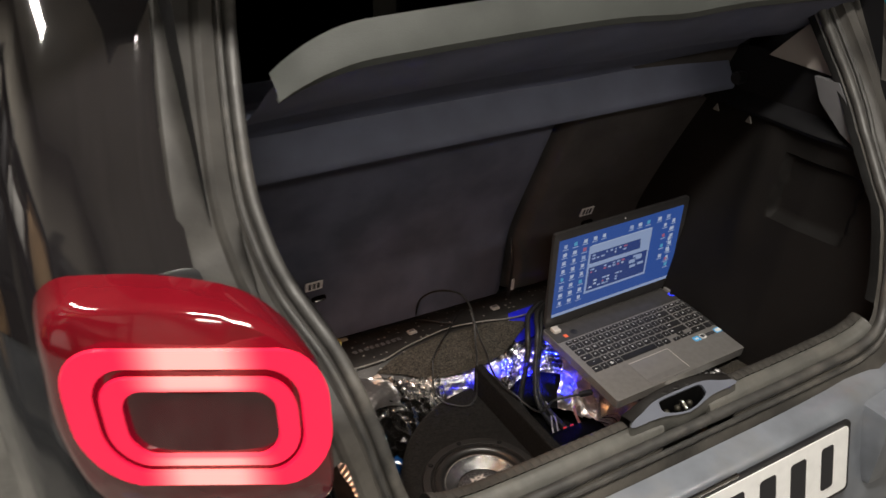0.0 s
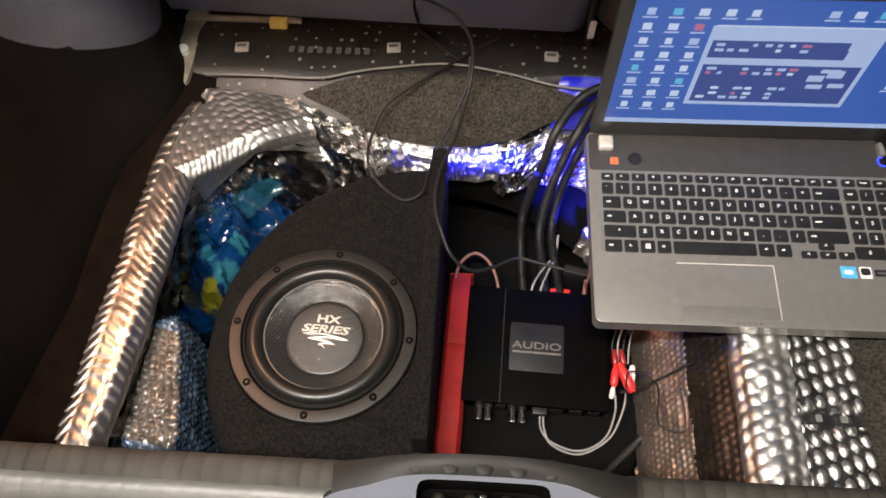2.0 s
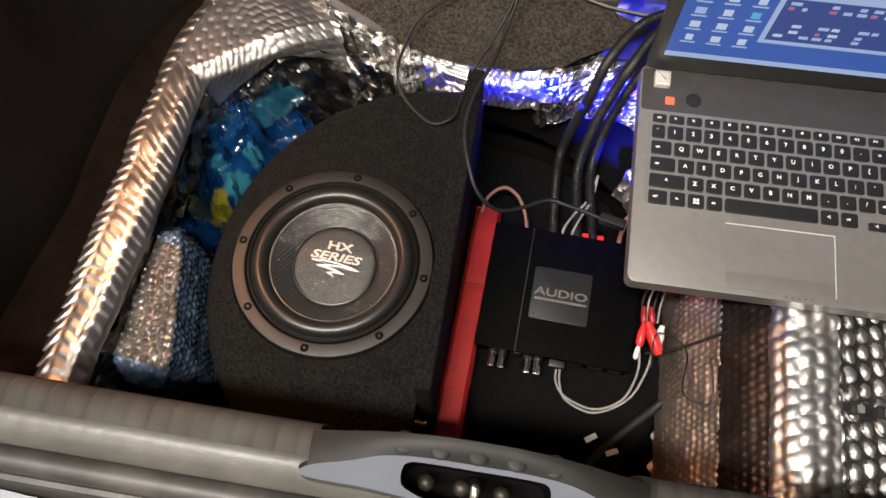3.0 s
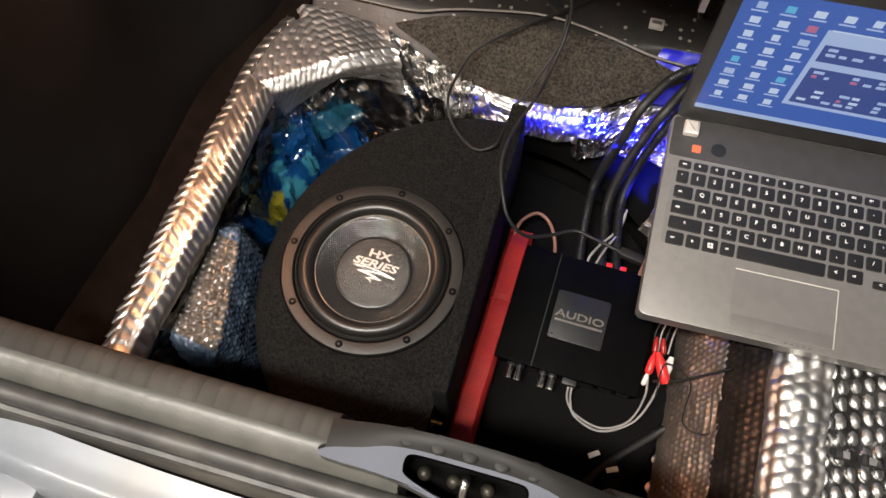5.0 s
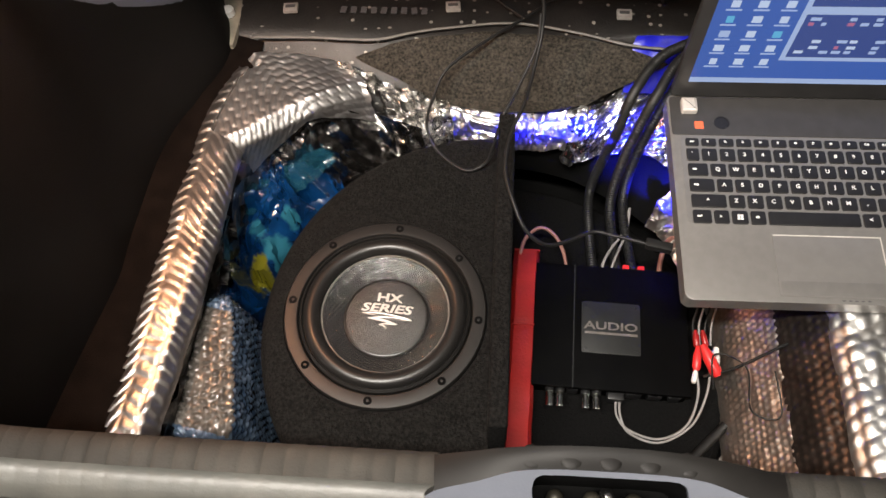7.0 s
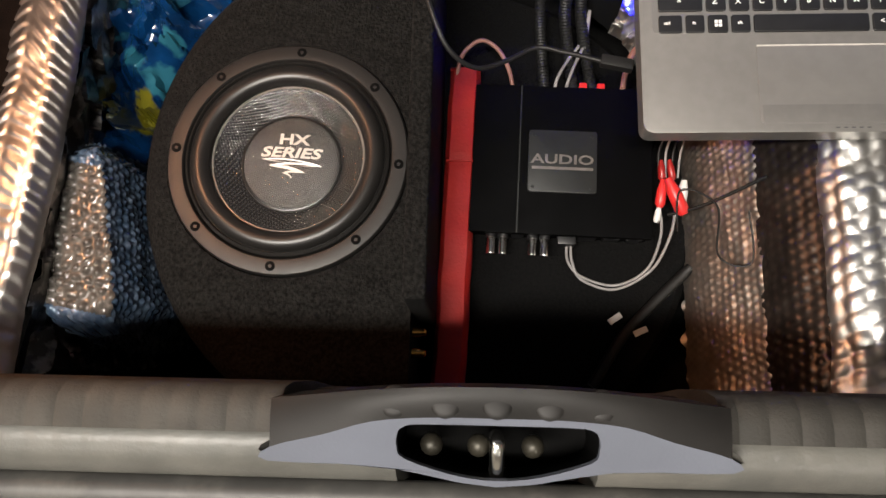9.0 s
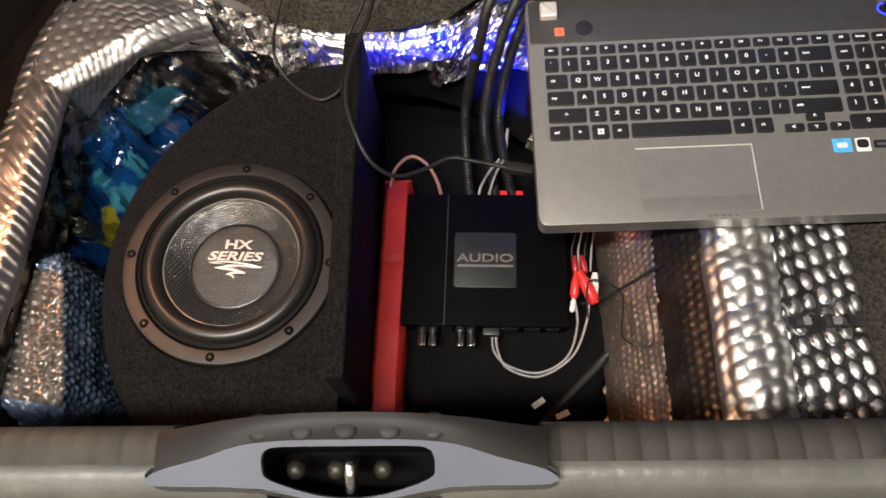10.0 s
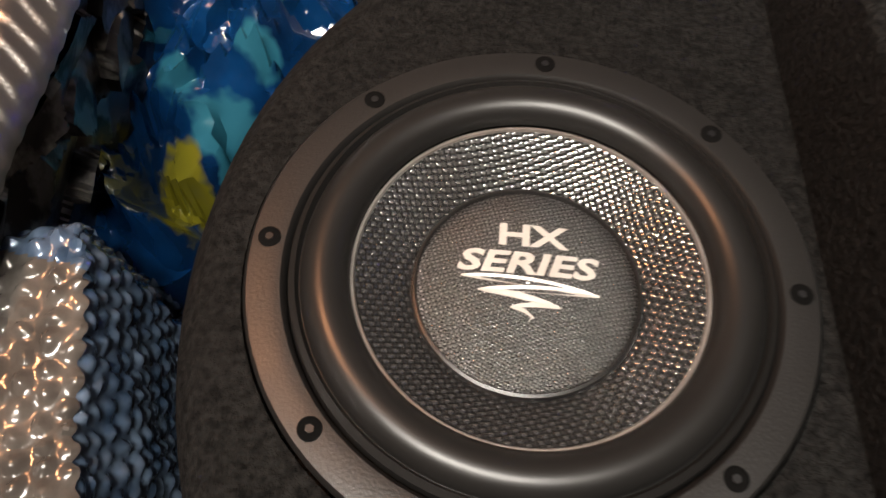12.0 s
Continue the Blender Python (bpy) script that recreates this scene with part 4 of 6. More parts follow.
def lit_trim_patch(u, v):
    """Lighter side trim, with its light put into the colour; its rim sinks in."""
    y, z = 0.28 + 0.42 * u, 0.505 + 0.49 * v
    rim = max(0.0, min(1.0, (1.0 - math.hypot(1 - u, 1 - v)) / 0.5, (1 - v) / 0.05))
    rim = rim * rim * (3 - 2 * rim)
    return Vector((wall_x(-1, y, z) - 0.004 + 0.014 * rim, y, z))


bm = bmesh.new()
grid_sheet(bm, lit_trim_patch, 40, 34)
part("lit_trim_patch", bm, LIT_TRIM, car, "lighter blue-grey patch of side trim, lit tone put into its colour")
# Lens added for the assumed boot lamp; the fitting itself is unseen.
part("boot_lamp", boxed((-0.004, -0.028, -0.012), (0.004, 0.028, 0.012), 0.003), glow("warm_lens", (1.0, 0.6, 0.3), 0.12, (0.1, 0.06, 0.03)), car, "small dim amber lens added for the assumed boot lamp", m=pose(-0.566, 0.43, 0.915, 0, 30, 0))
# Floor edges beside the foil: brown carpet on the left, grey felt on the right.
bm = bmesh.new()
grid_sheet(bm, lambda u, v: Vector((-0.455 - 0.10 * v + 0.03 * u * (0 if u < 0.7 else 1), 0.03 + 0.66 * u, 0.5365 + 0.012 * v + wob((u * 9, v * 2, 0), 1.0, 0.002).z)), 40, 10)
bmesh.ops.recalc_face_normals(bm, faces=bm.faces)
part("floor_carpet", bm, FLOOR_CARPET, car, "brown-black floor carpet beside the foil")
bm = bmesh.new()
grid_sheet(bm, lambda u, v: Vector((0.326 + 0.081 * v, 0.03 + 0.66 * u, 0.5075 - 0.004 * (1 - v) + wob((u * 9, v * 2, 5), 1.0, 0.003).z)), 40, 6)
part("floor_felt", bm, FLEECE, car, "grey felt edge under the side trim")

# Ledge in front of the seats, black dotted sheet.
LEDGE = ((0.74, 0.50), (0.70, 0.535), (0.665, 0.546), (0.63, 0.547), (0.60, 0.546), (0.585, 0.542), (0.565, 0.528), (0.545, 0.512), (0.53, 0.497), (0.523, 0.485), (0.53, 0.46))
lrows = curve_points([(0, y, z) for y, z in LEDGE], 3)


def ledge_pt(u, v):
    x = -0.50 + 0.97 * u
    k = v * (len(lrows) - 1)
    j = min(int(k), len(lrows) - 2)
    p = lrows[j].lerp(lrows[j + 1], k - j)
    dy = 0.02 * math.exp(-(((x + 0.13) / 0.16) ** 2)) * min(1, max(0, 0.62 - p.y) / 0.05)
    back = 0.034 * min(1.0, max(0.0, (x + 0.05) / 0.06)) * min(1.0, max(0.0, (0.60 - p.y) / 0.05))
    return Vector((x, p.y - dy * 0.9 + back, p.z)) + wob((x, p.y, p.z), 14, 0.0025)


bm = bmesh.new()
grid_sheet(bm, ledge_pt, 150, 30, uv=(0.97, 0.32))
bmesh.ops.recalc_face_normals(bm, faces=bm.faces)
ledge = part("rear_ledge", bm, DOTTED, car, "glossy black sheet with pale dots on the ledge by the seats")
bm = bmesh.new()


def ledge_z(y):
    for (ya, za), (yb, zb) in zip(LEDGE[1:], LEDGE[2:]):
        if yb <= y <= ya:
            return za + (zb - za) * (ya - y) / (ya - yb)
    return LEDGE[-2][1]


def arch_pt(u, v):
    x = -0.315 + 0.375 * u
    belly = math.sin(math.pi * u) ** 0.75
    top = 0.566 + 0.028 * math.sin(math.pi * u) ** 0.8
    y = top + (0.512 - 0.008 * belly - top) * v * (0.02 + 0.98 * belly)
    return Vector((x, y - 0.004, ledge_z(max(y, 0.524)) + 0.005 + 0.019 * belly * min(1.0, v * 1.5))) + wob((x, y, 0.5), 22, 0.003, 4)


grid_sheet(bm, arch_pt, 60, 22)
bmesh.ops.recalc_face_normals(bm, faces=bm.faces)
part("fleece_pad", bm, FLEECE, ledge, "speckled grey-brown fleece pad")
part("edge_wire", sweep(bmesh.new(), curve_points([(-0.44, 0.574, 0.549), (-0.37, 0.575, 0.549), (-0.293, 0.573, 0.550), (-0.25, 0.583, 0.552), (-0.21, 0.591, 0.553), (-0.127, 0.602, 0.553), (-0.05, 0.590, 0.552), (0.016, 0.574, 0.549), (0.09, 0.569, 0.548)], 8), 0.0016, 6), STITCH, ledge, "grey edge bead of the sheet")
for x, y in ((-0.401, 0.621), (-0.2, 0.629), (0.007, 0.622)):
    c = part("mat_clip", boxed((-0.009, -0.008, -0.001), (0.009, 0.008, 0.004), 0.0015), CLIP, ledge, "white square fixing clip", m=pose(x, y, 0.550, -6, 0, random.uniform(-9, 9)))
    part("clip_slot", boxed((-0.006, -0.002, 0.0035), (0.006, 0.003, 0.0047)), TRIM_GREY, c)
for k in range(9):
    part("stamp_bar", prism(bmesh.new(), rounded(0.007, 0.011, 0.001), 0, 0.0012), TRIM_GREY, ledge, m=pose(-0.335 + 0.0125 * k, 0.622, 0.5495, -3, 0, random.uniform(-12, 12)))
part("foam_block", boxed((-0.372, 0.662, 0.545), (-0.348, 0.676, 0.556), 0.002), YELLOW, car, "small yellow foam block")
bm = bmesh.new()
box(bm, (-0.492, 0.56, 0.505), (-0.462, 0.70, 0.548), 0.008)
box(bm, (-0.475, 0.545, 0.49), (-0.452, 0.60, 0.538), 0.01)
bm2 = part("corner_seam", bm, BEIGE, car, "bare beige body seam in the corner")
part("corner_stud", sweep(bmesh.new(), [Vector((-0.478, 0.612, 0.535)), Vector((-0.478, 0.612, 0.556))], 0.0075, 12), WHITE, bm2, "pale threaded stud")
part("seam_strip", boxed((-0.49, 0.672, 0.546), (-0.33, 0.680, 0.552), 0.002), BEIGE, car, "beige metal seam at the foot of the seats")

# ---- sound-deadening foil in the wheel well ----
WC = Vector((-0.122, 0.25, 0))
TOPS = ((-0.497, 0.02, 0.541), (-0.497, 0.10, 0.541), (-0.492, 0.25, 0.541), (-0.484, 0.42, 0.541), (-0.470, 0.50, 0.541), (-0.446, 0.549, 0.541), (-0.385, 0.556, 0.538), (-0.325, 0.552, 0.527), (-0.25, 0.531, 0.508), (-0.132, 0.513, 0.496), (-0.03, 0.523, 0.498), (0.03, 0.556, 0.512), (0.12, 0.575, 0.52), (0.21, 0.50, 0.513), (0.225, 0.40, 0.511), (0.225, 0.31, 0.511))
tops = curve_points(TOPS, 10)
tang = [math.atan2(p.y - WC.y, p.x - WC.x) % (2 * math.pi) for p in tops]


def top_at(deg):
    a = radians(deg) % (2 * math.pi)
    for k in range(len(tops) - 1):
        hi, lo = tang[k], tang[k + 1]
        if lo <= a <= hi:
            f = (hi - a) / (hi - lo + 1e-9)
            return tops[k].lerp(tops[k + 1], f)
    return tops[0] if a > math.pi else tops[-1]


def dimple(s, t, pitch, height):
    """Staggered scale-like embossing: each scale rises to a crisp lower lip. pitch: one number, or along and across."""
    ps, pt = pitch if isinstance(pitch, tuple) else (pitch, pitch)
    row = math.floor(t / pt)
    a = (s / ps + 0.5 * (row % 2)) % 1.0
    b = (t / pt) % 1.0
    return height * math.sin(math.pi * a) ** 0.6 * (b ** 0.7 * min(1.0, (1 - b) * 5))


def facets(x, y, size, steep, seed):
    """Flat, crisply edged facets of crushed film, each with a tilt of its own."""
    p = Vector((x / size, y / size, seed))
    near = noise.voronoi(p)[1][0]
    g, o = noise.noise_vector(near * 7.3), p - near
    return size * steep * (g.x * o.x + g.y * o.y)


def well_pt(deg, f, ledge_w, crumple, seed, pitch, height, form=None):
    t = top_at(deg)
    ledge_w = ledge_w(deg) if callable(ledge_w) else ledge_w
    flat = Vector((WC.x - t.x, WC.y - t.y, 0))
    reach = flat.length
    inward = flat.normalized()
    a_ = deg % 360
    back = min(1.0, max(0.0, (140 - a_) / 25)) * min(1.0, max(0.0, (a_ - 5) / 20))
    side = min(1.0, max(0.0, (a_ - 128) / 24))
    low_r = 0.30 - 0.055 * back + 0.042 * side
    path = [t, t + inward * ledge_w + Vector((0, 0, -0.002)), t + inward * (ledge_w + 0.012) + Vector((0, 0, -0.014)), Vector((WC.x, WC.y, 0.335 + 0.055 * back)) - inward * low_r]
    lens = [(b - a).length for a, b in zip(path, path[1:])]
    d = f * sum(lens)
    p, way = path[-1], None
    for a, b, n in zip(path, path[1:], lens):
        if d <= n:
            p, way = a.lerp(b, d / n), (b - a).normalized()
            break
        d -= n
    way = way or (path[-1] - path[-2]).normalized()
    across = Vector((-inward.y, inward.x, 0))
    normal = across.cross(way)
    normal = normal if normal.dot(inward + Vector((0, 0, 1))) > 0 else -normal
    s, q = radians(deg) * 0.36, f * sum(lens)
    off = form(s, q) if form else dimple(s, q, pitch, height) if height else 0.0
    return p + normal * (0.003 + off) + wob(p, 26, crumple, seed) + wob(p, 70, crumple * 0.4, seed + 3)


def foil_sheet(a0, a1, f0, f1, ledge_w, crumple, seed, material, label, pitch=0.0125, height=0.0034, nu=None, nv=None, form=None):
    bm = bmesh.new()
    nu = nu or int(abs(a1 - a0) / 180 * math.pi * 0.36 / 0.0015)
    nv = nv or int(0.25 * (f1 - f0) / 0.0017)

    def fn(u, v):
        # torn, slightly ragged ends
        deg = a0 + (a1 - a0) * u + (1.2 * noise.noise(Vector((v * 5, seed, 0))) if u in (0.0, 1.0) else 0)
        f = f0 + (f1 - f0) * v + 0.012 * noise.noise(Vector((u * 14, seed, 3))) * (1 - v)
        return well_pt(deg, f, ledge_w, crumple, seed, pitch, height, form)

    grid_sheet(bm, fn, nu, nv)
    bmesh.ops.recalc_face_normals(bm, faces=bm.faces)
    up = sum((f.normal.z for f in bm.faces))
    if up < 0:
        bmesh.ops.reverse_faces(bm, faces=bm.faces)
    return part("foil_mat", bm, material, car, label)


def corner_ledge(deg):
    """Width of the ledge up to the fold that cuts straight across the well's corner."""
    t = top_at(deg)
    way = Vector((WC.x - t.x, WC.y - t.y)).normalized()
    a, b = Vector((-0.456, 0.421)), Vector((-0.335, 0.508))
    n = Vector((b.y - a.y, a.x - b.x))
    return min(0.14, max(0.03, (a - t.xy).dot(n) / way.dot(n)))


def rolled(s, q):
    """Two columns of overlapping scales; the outer column rolls down towards the trim."""
    wide = 0.0205
    outer = q < wide
    a = (q / wide) % 1.0
    b = ((s + (0.65 if outer else -0.65) * (q - wide)) / 0.0122 + 0.32 * noise.noise(Vector((s * 34, q * 34, 5)))) % 1.0
    pad = min(1.0, 4 * a, 5 * (1 - a)) * b ** 0.8 * min(1.0, (1 - b) * 4)
    under = 0.006 if s < 0.95 and not outer else 0.0
    return (0.0024 if outer else 0.0020) * pad - 0.008 * max(0.0, 1 - q / wide) ** 1.5 - under


def bricks(s, q):
    """Shallow brick embossing that runs aslant, tucked under the outer column of scales."""
    u, v = s * 0.75 + q * 0.66, q * 0.75 - s * 0.66
    row = math.floor(v / 0.0085)
    a, b = (u / 0.019 + 0.5 * (row % 2)) % 1.0, (v / 0.0085) % 1.0
    brick = min(1.0, 6 * min(a, 1 - a)) * min(1.0, 4 * min(b, 1 - b))
    tuck = 0.008 * min(1.0, max(0.0, (0.0215 - q) / 0.002)) * min(1.0, max(0.0, (s - 0.855) / 0.01))
    return 0.0011 * brick * (0.4 + 0.6 * min(1.0, max(0.0, 2.2 * (0.5 + noise.noise(Vector((s * 22, q * 22, 8))))))) - tuck - 0.001


def pleats(s, q):
    k = (s / 0.019 + 0.45 * noise.noise(Vector((q * 14, s * 10, 0)))) % 1.0
    return 0.013 * abs(2 * k - 1) ** 3.0 + facets(s, q, 0.012, 1.0, 3.0) + 0.003 * noise.noise(Vector((s * 50, q * 50, 2))) + 0.002 * noise.noise(Vector((s * 130, q * 130, 7)))


def ribs(s, q):
    live = 0.5 + 0.5 * noise.noise(Vector((s * 26, 4, 1)))
    live *= min(1.0, max(0.0, (s - 0.585) / 0.01)) * min(1.0, max(0.0, (0.64 - s) / 0.01))
    return 0.0042 * max(0.0, math.sin(2 * math.pi * q / 0.0135)) ** 0.7 * min(1, 2 * live) + dimple(s, q, 0.0115, 0.0026) * (1 - min(1, live)) + facets(s, q, 0.020, 0.6, 5.0)


foil_sheet(219, 139, 0.0, 0.25, 0.044, 0.0018, 1.0, FOIL_EMBOSSED, "embossed aluminium foil mat along the boot's side", form=rolled)
foil_sheet(214, 148, 0.26, 1.0, 0.040, 0.003, 2.0, FOIL_DULL, "creased dull foil down the wheel well", form=lambda s, q: facets(s * 0.5, q, 0.020, 0.9, 2.0))
foil_sheet(153, 123, 0.0, 0.41, corner_ledge, 0.0012, 3.0, FOIL_SOFT, "soft silver foil patch over the well's corner", form=bricks)
foil_sheet(155, 114, 0.36, 1.0, lambda deg: corner_ledge(deg) - 0.006, 0.004, 4.0, FOIL_CREASED, "creased foil low in the corner", form=lambda s, q: facets(s, q, 0.022, 0.9, 4.0))
foil_sheet(126, 106, 0.0, 0.9, 0.004, 0.003, 5.0, FOIL, "folded foil with sharp pleats", form=pleats)
foil_sheet(108, 72, 0.0, 0.50, 0.004, 0.003, 6.0, FOIL_CRUSHED, "ribbed foil across the back of the well", form=ribs)
foil_sheet(75, 44, 0.0, 0.64, 0.010, 0.004, 7.0, FOIL, "embossed, crumpled foil behind the amplifier", form=lambda s, q: facets(s, q, 0.030, 0.6, 7.0) + dimple(s, q, 0.0115, 0.0028))
# Added black sheet: the dark gap below the foil is put into colour.
foil_sheet(112, 42, 0.30, 1.0, 0.006, 0.001, 15.0, VOID, "black sheet standing in for the dark gap below the foil", nu=60, nv=20, form=lambda s, q: -0.012)
foil_sheet(46, 8, 0.0, 1.0, 0.012, 0.006, 8.0, FOIL_CRUSHED, "badly crumpled foil under the laptop", form=lambda s, q: facets(s, q, 0.034, 1.1, 8.0) + facets(s, q, 0.013, 0.4, 9.0))
# Patch on the ledge with blue light put into its colour.
bm = bmesh.new()
grid_sheet(bm, lambda u, v: Vector((0.008 + 0.080 * u + 0.012 * v, 0.536 + 0.054 * v, ledge_z(0.536 + 0.054 * v) + 0.007)) + wob((u, v, 0), 4, 0.002, 9), 16, 12)
part("blue_light_patch", bm, BLUE_LIT, ledge, "deep blue patch on the ledge, blue light put into its colour")


def dots(s, t, pitch, height):
    """Staggered rows of small raised dots."""
    row = math.floor(t / pitch)
    a, b = (s / pitch + 0.5 * (row % 2)) % 1.0 - 0.5, (t / pitch) % 1.0 - 0.5
    return height * max(0.0, 1 - (a * a + b * b) / 0.17)


def pads(s, t, pitch, height):
    """Columns of soft scallops stacked along s, with crisp folds between the columns."""
    ps, pt = pitch
    col = math.floor(t / pt)
    a = (t / pt) % 1.0
    b = (s / ps + 0.5 * (col % 2) + 0.3 * a + 0.2 * noise.noise(Vector((s * 40, t * 40, 1)))) % 1.0
    return height * math.sin(math.pi * a) ** 0.5 * (0.45 + 0.55 * math.sin(math.pi * b) ** 0.8) + 0.0012 * max(0.0, 1 - min(a, 1 - a) / 0.10)


def strip(points, y0, y1, material, label, crumple, seed, pitch, height, ragged=0.0):
    """Foil laid along the well's side over a section of (x, z)."""
    sec = curve_points([(x, 0, z) for x, z in points], 6)
    total = [0.0]
    for a, b in zip(sec, sec[1:]):
        total.append(total[-1] + (b - a).length)
    bm = bmesh.new()
    nu, nv = int((y1 - y0) / 0.0014), max(8, int(total[-1] / 0.0017))

    def fn(u, v):
        d = v * total[-1]
        k = next(i for i in range(len(total) - 1) if total[i + 1] >= d - 1e-9)
        f = (d - total[k]) / (total[k + 1] - total[k])
        p = sec[k].lerp(sec[k + 1], f)
        way = (sec[k + 1] - sec[k]).normalized()
        n = Vector((-way.z, 0, way.x))
        y = y0 + (y1 - y0) * u
        p = Vector((p.x, y, p.z)) + n * (0.002 + (pads(-y, d, pitch, height) if isinstance(pitch, tuple) else dots(y, d, pitch, height)))
        if ragged and v == 0:
            p.x += ragged * noise.noise(Vector((y * 60, seed, 0)))
        return p + wob(p, 28, crumple, seed) + wob(p, 80, crumple * 0.35, seed + 5)

    grid_sheet(bm, fn, nu, nv)
    bmesh.ops.recalc_face_normals(bm, faces=bm.faces)
    if sum(f.normal.z for f in bm.faces) < 0:
        bmesh.ops.reverse_faces(bm, faces=bm.faces)
    return part("foil_mat", bm, material, car, label)


strip(((0.128, 0.350), (0.138, 0.395), (0.172, 0.447)), 0.01, 0.34, FOIL_TAN, "foil with small dots up the well's side, tinted for warm reflections", 0.003, 11.0, 0.0078, 0.0012, ragged=0.010)
strip(((0.170, 0.443), (0.186, 0.475), (0.205, 0.497)), 0.01, 0.36, FOIL_DARK, "foil between two strips, tinted brown-black for dark reflections", 0.002, 12.0, 0.0095, 0.0011)
strip(((0.203, 0.495), (0.217, 0.511), (0.235, 0.514), (0.258, 0.510)), 0.01, 0.47, FOIL_BRIGHT, "bright foil ridge with columns of scales", 0.003, 13.0, (0.0150, 0.0140), 0.0034)
# Bright raised cells; dark between is painted reflection, but print along the clear line.
def cells(x, y):
    col = math.floor(x / 0.0128)
    a = (x / 0.0128) % 1.0 - 0.5
    b = ((y + 0.35 * x) / 0.0185 + 0.5 * (col % 2) + 0.12 * noise.noise(Vector((x * 40, y * 40, 0)))) % 1.0 - 0.5
    return max(0.0, 1 - (a / 0.41) ** 2 - (b / 0.43) ** 2)


def cell_pt(u, v):
    x, y = 0.254 + 0.078 * u, 0.01 + 0.46 * v
    clear = min(1.0, max(0.0, (x - 0.262) / 0.003)) * min(1.0, max(0.0, (abs(y - 0.166) - 0.005) / 0.002))
    p = Vector((x, y, 0.5085 - 0.008 * max(0.0, 0.262 - x) + 0.0028 * cells(x, y) ** 0.8 * clear))
    return p + wob(p, 28, 0.0035, 14) + wob(p, 90, 0.0011, 3)


bm = grid_sheet(bmesh.new(), cell_pt, 62, 330)
for f in bm.faces:
    c = f.calc_center_median()
    f.material_index = 0 if cells(c.x, c.y) > 0.12 + 0.25 * noise.noise(c * 120) and c.x > 0.262 and abs(c.y - 0.166) > 0.006 else 1
part("foil_mat", bm, (FOIL_CELL, FOIL_GAPS), car, "printed embossed foil beneath the laptop, dark reflections painted between its cells")
part("foil_print", boxed((0.2545, 0.02, 0.509), (0.2585, 0.46, 0.5125), 0.001), INK, car)
for k, w in enumerate((0.010, 0.011, 0.008, 0.012, 0.010)):
    part("foil_print", prism(bmesh.new(), rounded(w * 0.62, 0.0075, 0.001, 2, 0.268 + 0.0128 * k, 0.166), 0.5115, 0.5119), FOIL_CELL if k % 2 else INK, car)

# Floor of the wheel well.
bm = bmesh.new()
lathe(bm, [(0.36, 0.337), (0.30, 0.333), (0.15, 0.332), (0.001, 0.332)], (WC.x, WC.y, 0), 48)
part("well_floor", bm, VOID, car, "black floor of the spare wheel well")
bm = bmesh.new()
box(bm, (-0.50, 0.033, 0.30), (0.40, 0.036, 0.698))
part("rear_panel_lining", bm, TRIM_DARK, car, "dark lining behind the sill")

# ---- subwoofer in the wheel well ----
BC, BR = Vector((-0.139, 0.246, 0)), 0.250
CUT = -0.137  # where the tall half of the box meets its side board


def half_disc(r, x_cut, steps=56):
    """Outline of a disc cut off along x = x_cut; the part on its left."""
    a = math.acos((x_cut - BC.x) / r)
    pts = []
    for k in range(steps + 1):
        t = a + (2 * math.pi - 2 * a) * k / steps
        pts.append((BC.x + r * math.cos(t), max(0.042, BC.y + r * math.sin(t))))
    return pts


sub = thing("subwoofer", "carpeted black subwoofer box with a round woven-cone driver", "subwoofer", m=pose(0, 0, 0))
RC = Vector((-0.252, 0.249, 0.478))
bm = bmesh.new()
outline = half_disc(BR, CUT)
rows = []
for inset, z in ((0.0, 0.335), (0.0, 0.450), (0.002, 0.463), (0.006, 0.472), (0.013, 0.4785), (0.020, 0.4805)):
    rows.append([bm.verts.new((BC.x + (x - BC.x) * (1 - inset / BR), BC.y + (y - BC.y) * (1 - inset / BR), z)) for x, y in outline])
n = len(outline)
for p, q in zip(rows, rows[1:]):
    for k in range(n):
        bm.faces.new((p[k], p[(k + 1) % n], q[(k + 1) % n], q[k]))
# top with a round cut-out for the driver
hole = [bm.verts.new((RC.x + 0.1098 * math.cos(t), RC.y + 0.1098 * math.sin(t), 0.4805)) for t in (2 * math.pi * k / 56 for k in range(56))]
edges = [bm.edges.get((rows[-1][k], rows[-1][(k + 1) % n])) for k in range(n)]
edges += [bm.edges.new((hole[k], hole[(k + 1) % 56])) for k in range(56)]
bmesh.ops.triangle_fill(bm, edges=edges, use_beauty=True)
bmesh.ops.recalc_face_normals(bm, faces=bm.faces)
part("speaker_box", bm, CARPET, sub, "black carpet-covered box")
bm = bmesh.new()
lathe(bm, [(0.1098, 0.4805), (0.1098, 0.470), (0.088, 0.470)], (RC.x, RC.y, 0), 56)
bmesh.ops.recalc_face_normals(bm, faces=bm.faces)
part("driver_rebate", bm, CARPET, sub, "recess that the driver's rim sits in")
bm = bmesh.new()
box(bm, (-0.1385, 0.112, 0.335), (-0.1200, 0.472, 0.5465), 0.0042, 3)
part("side_board", bm, CARPET, sub, "carpeted board standing above the box's top")
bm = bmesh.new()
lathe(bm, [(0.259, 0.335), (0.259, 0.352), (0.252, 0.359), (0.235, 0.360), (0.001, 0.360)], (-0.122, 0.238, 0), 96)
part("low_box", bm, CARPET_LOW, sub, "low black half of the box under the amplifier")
# driver
bm = bmesh.new()
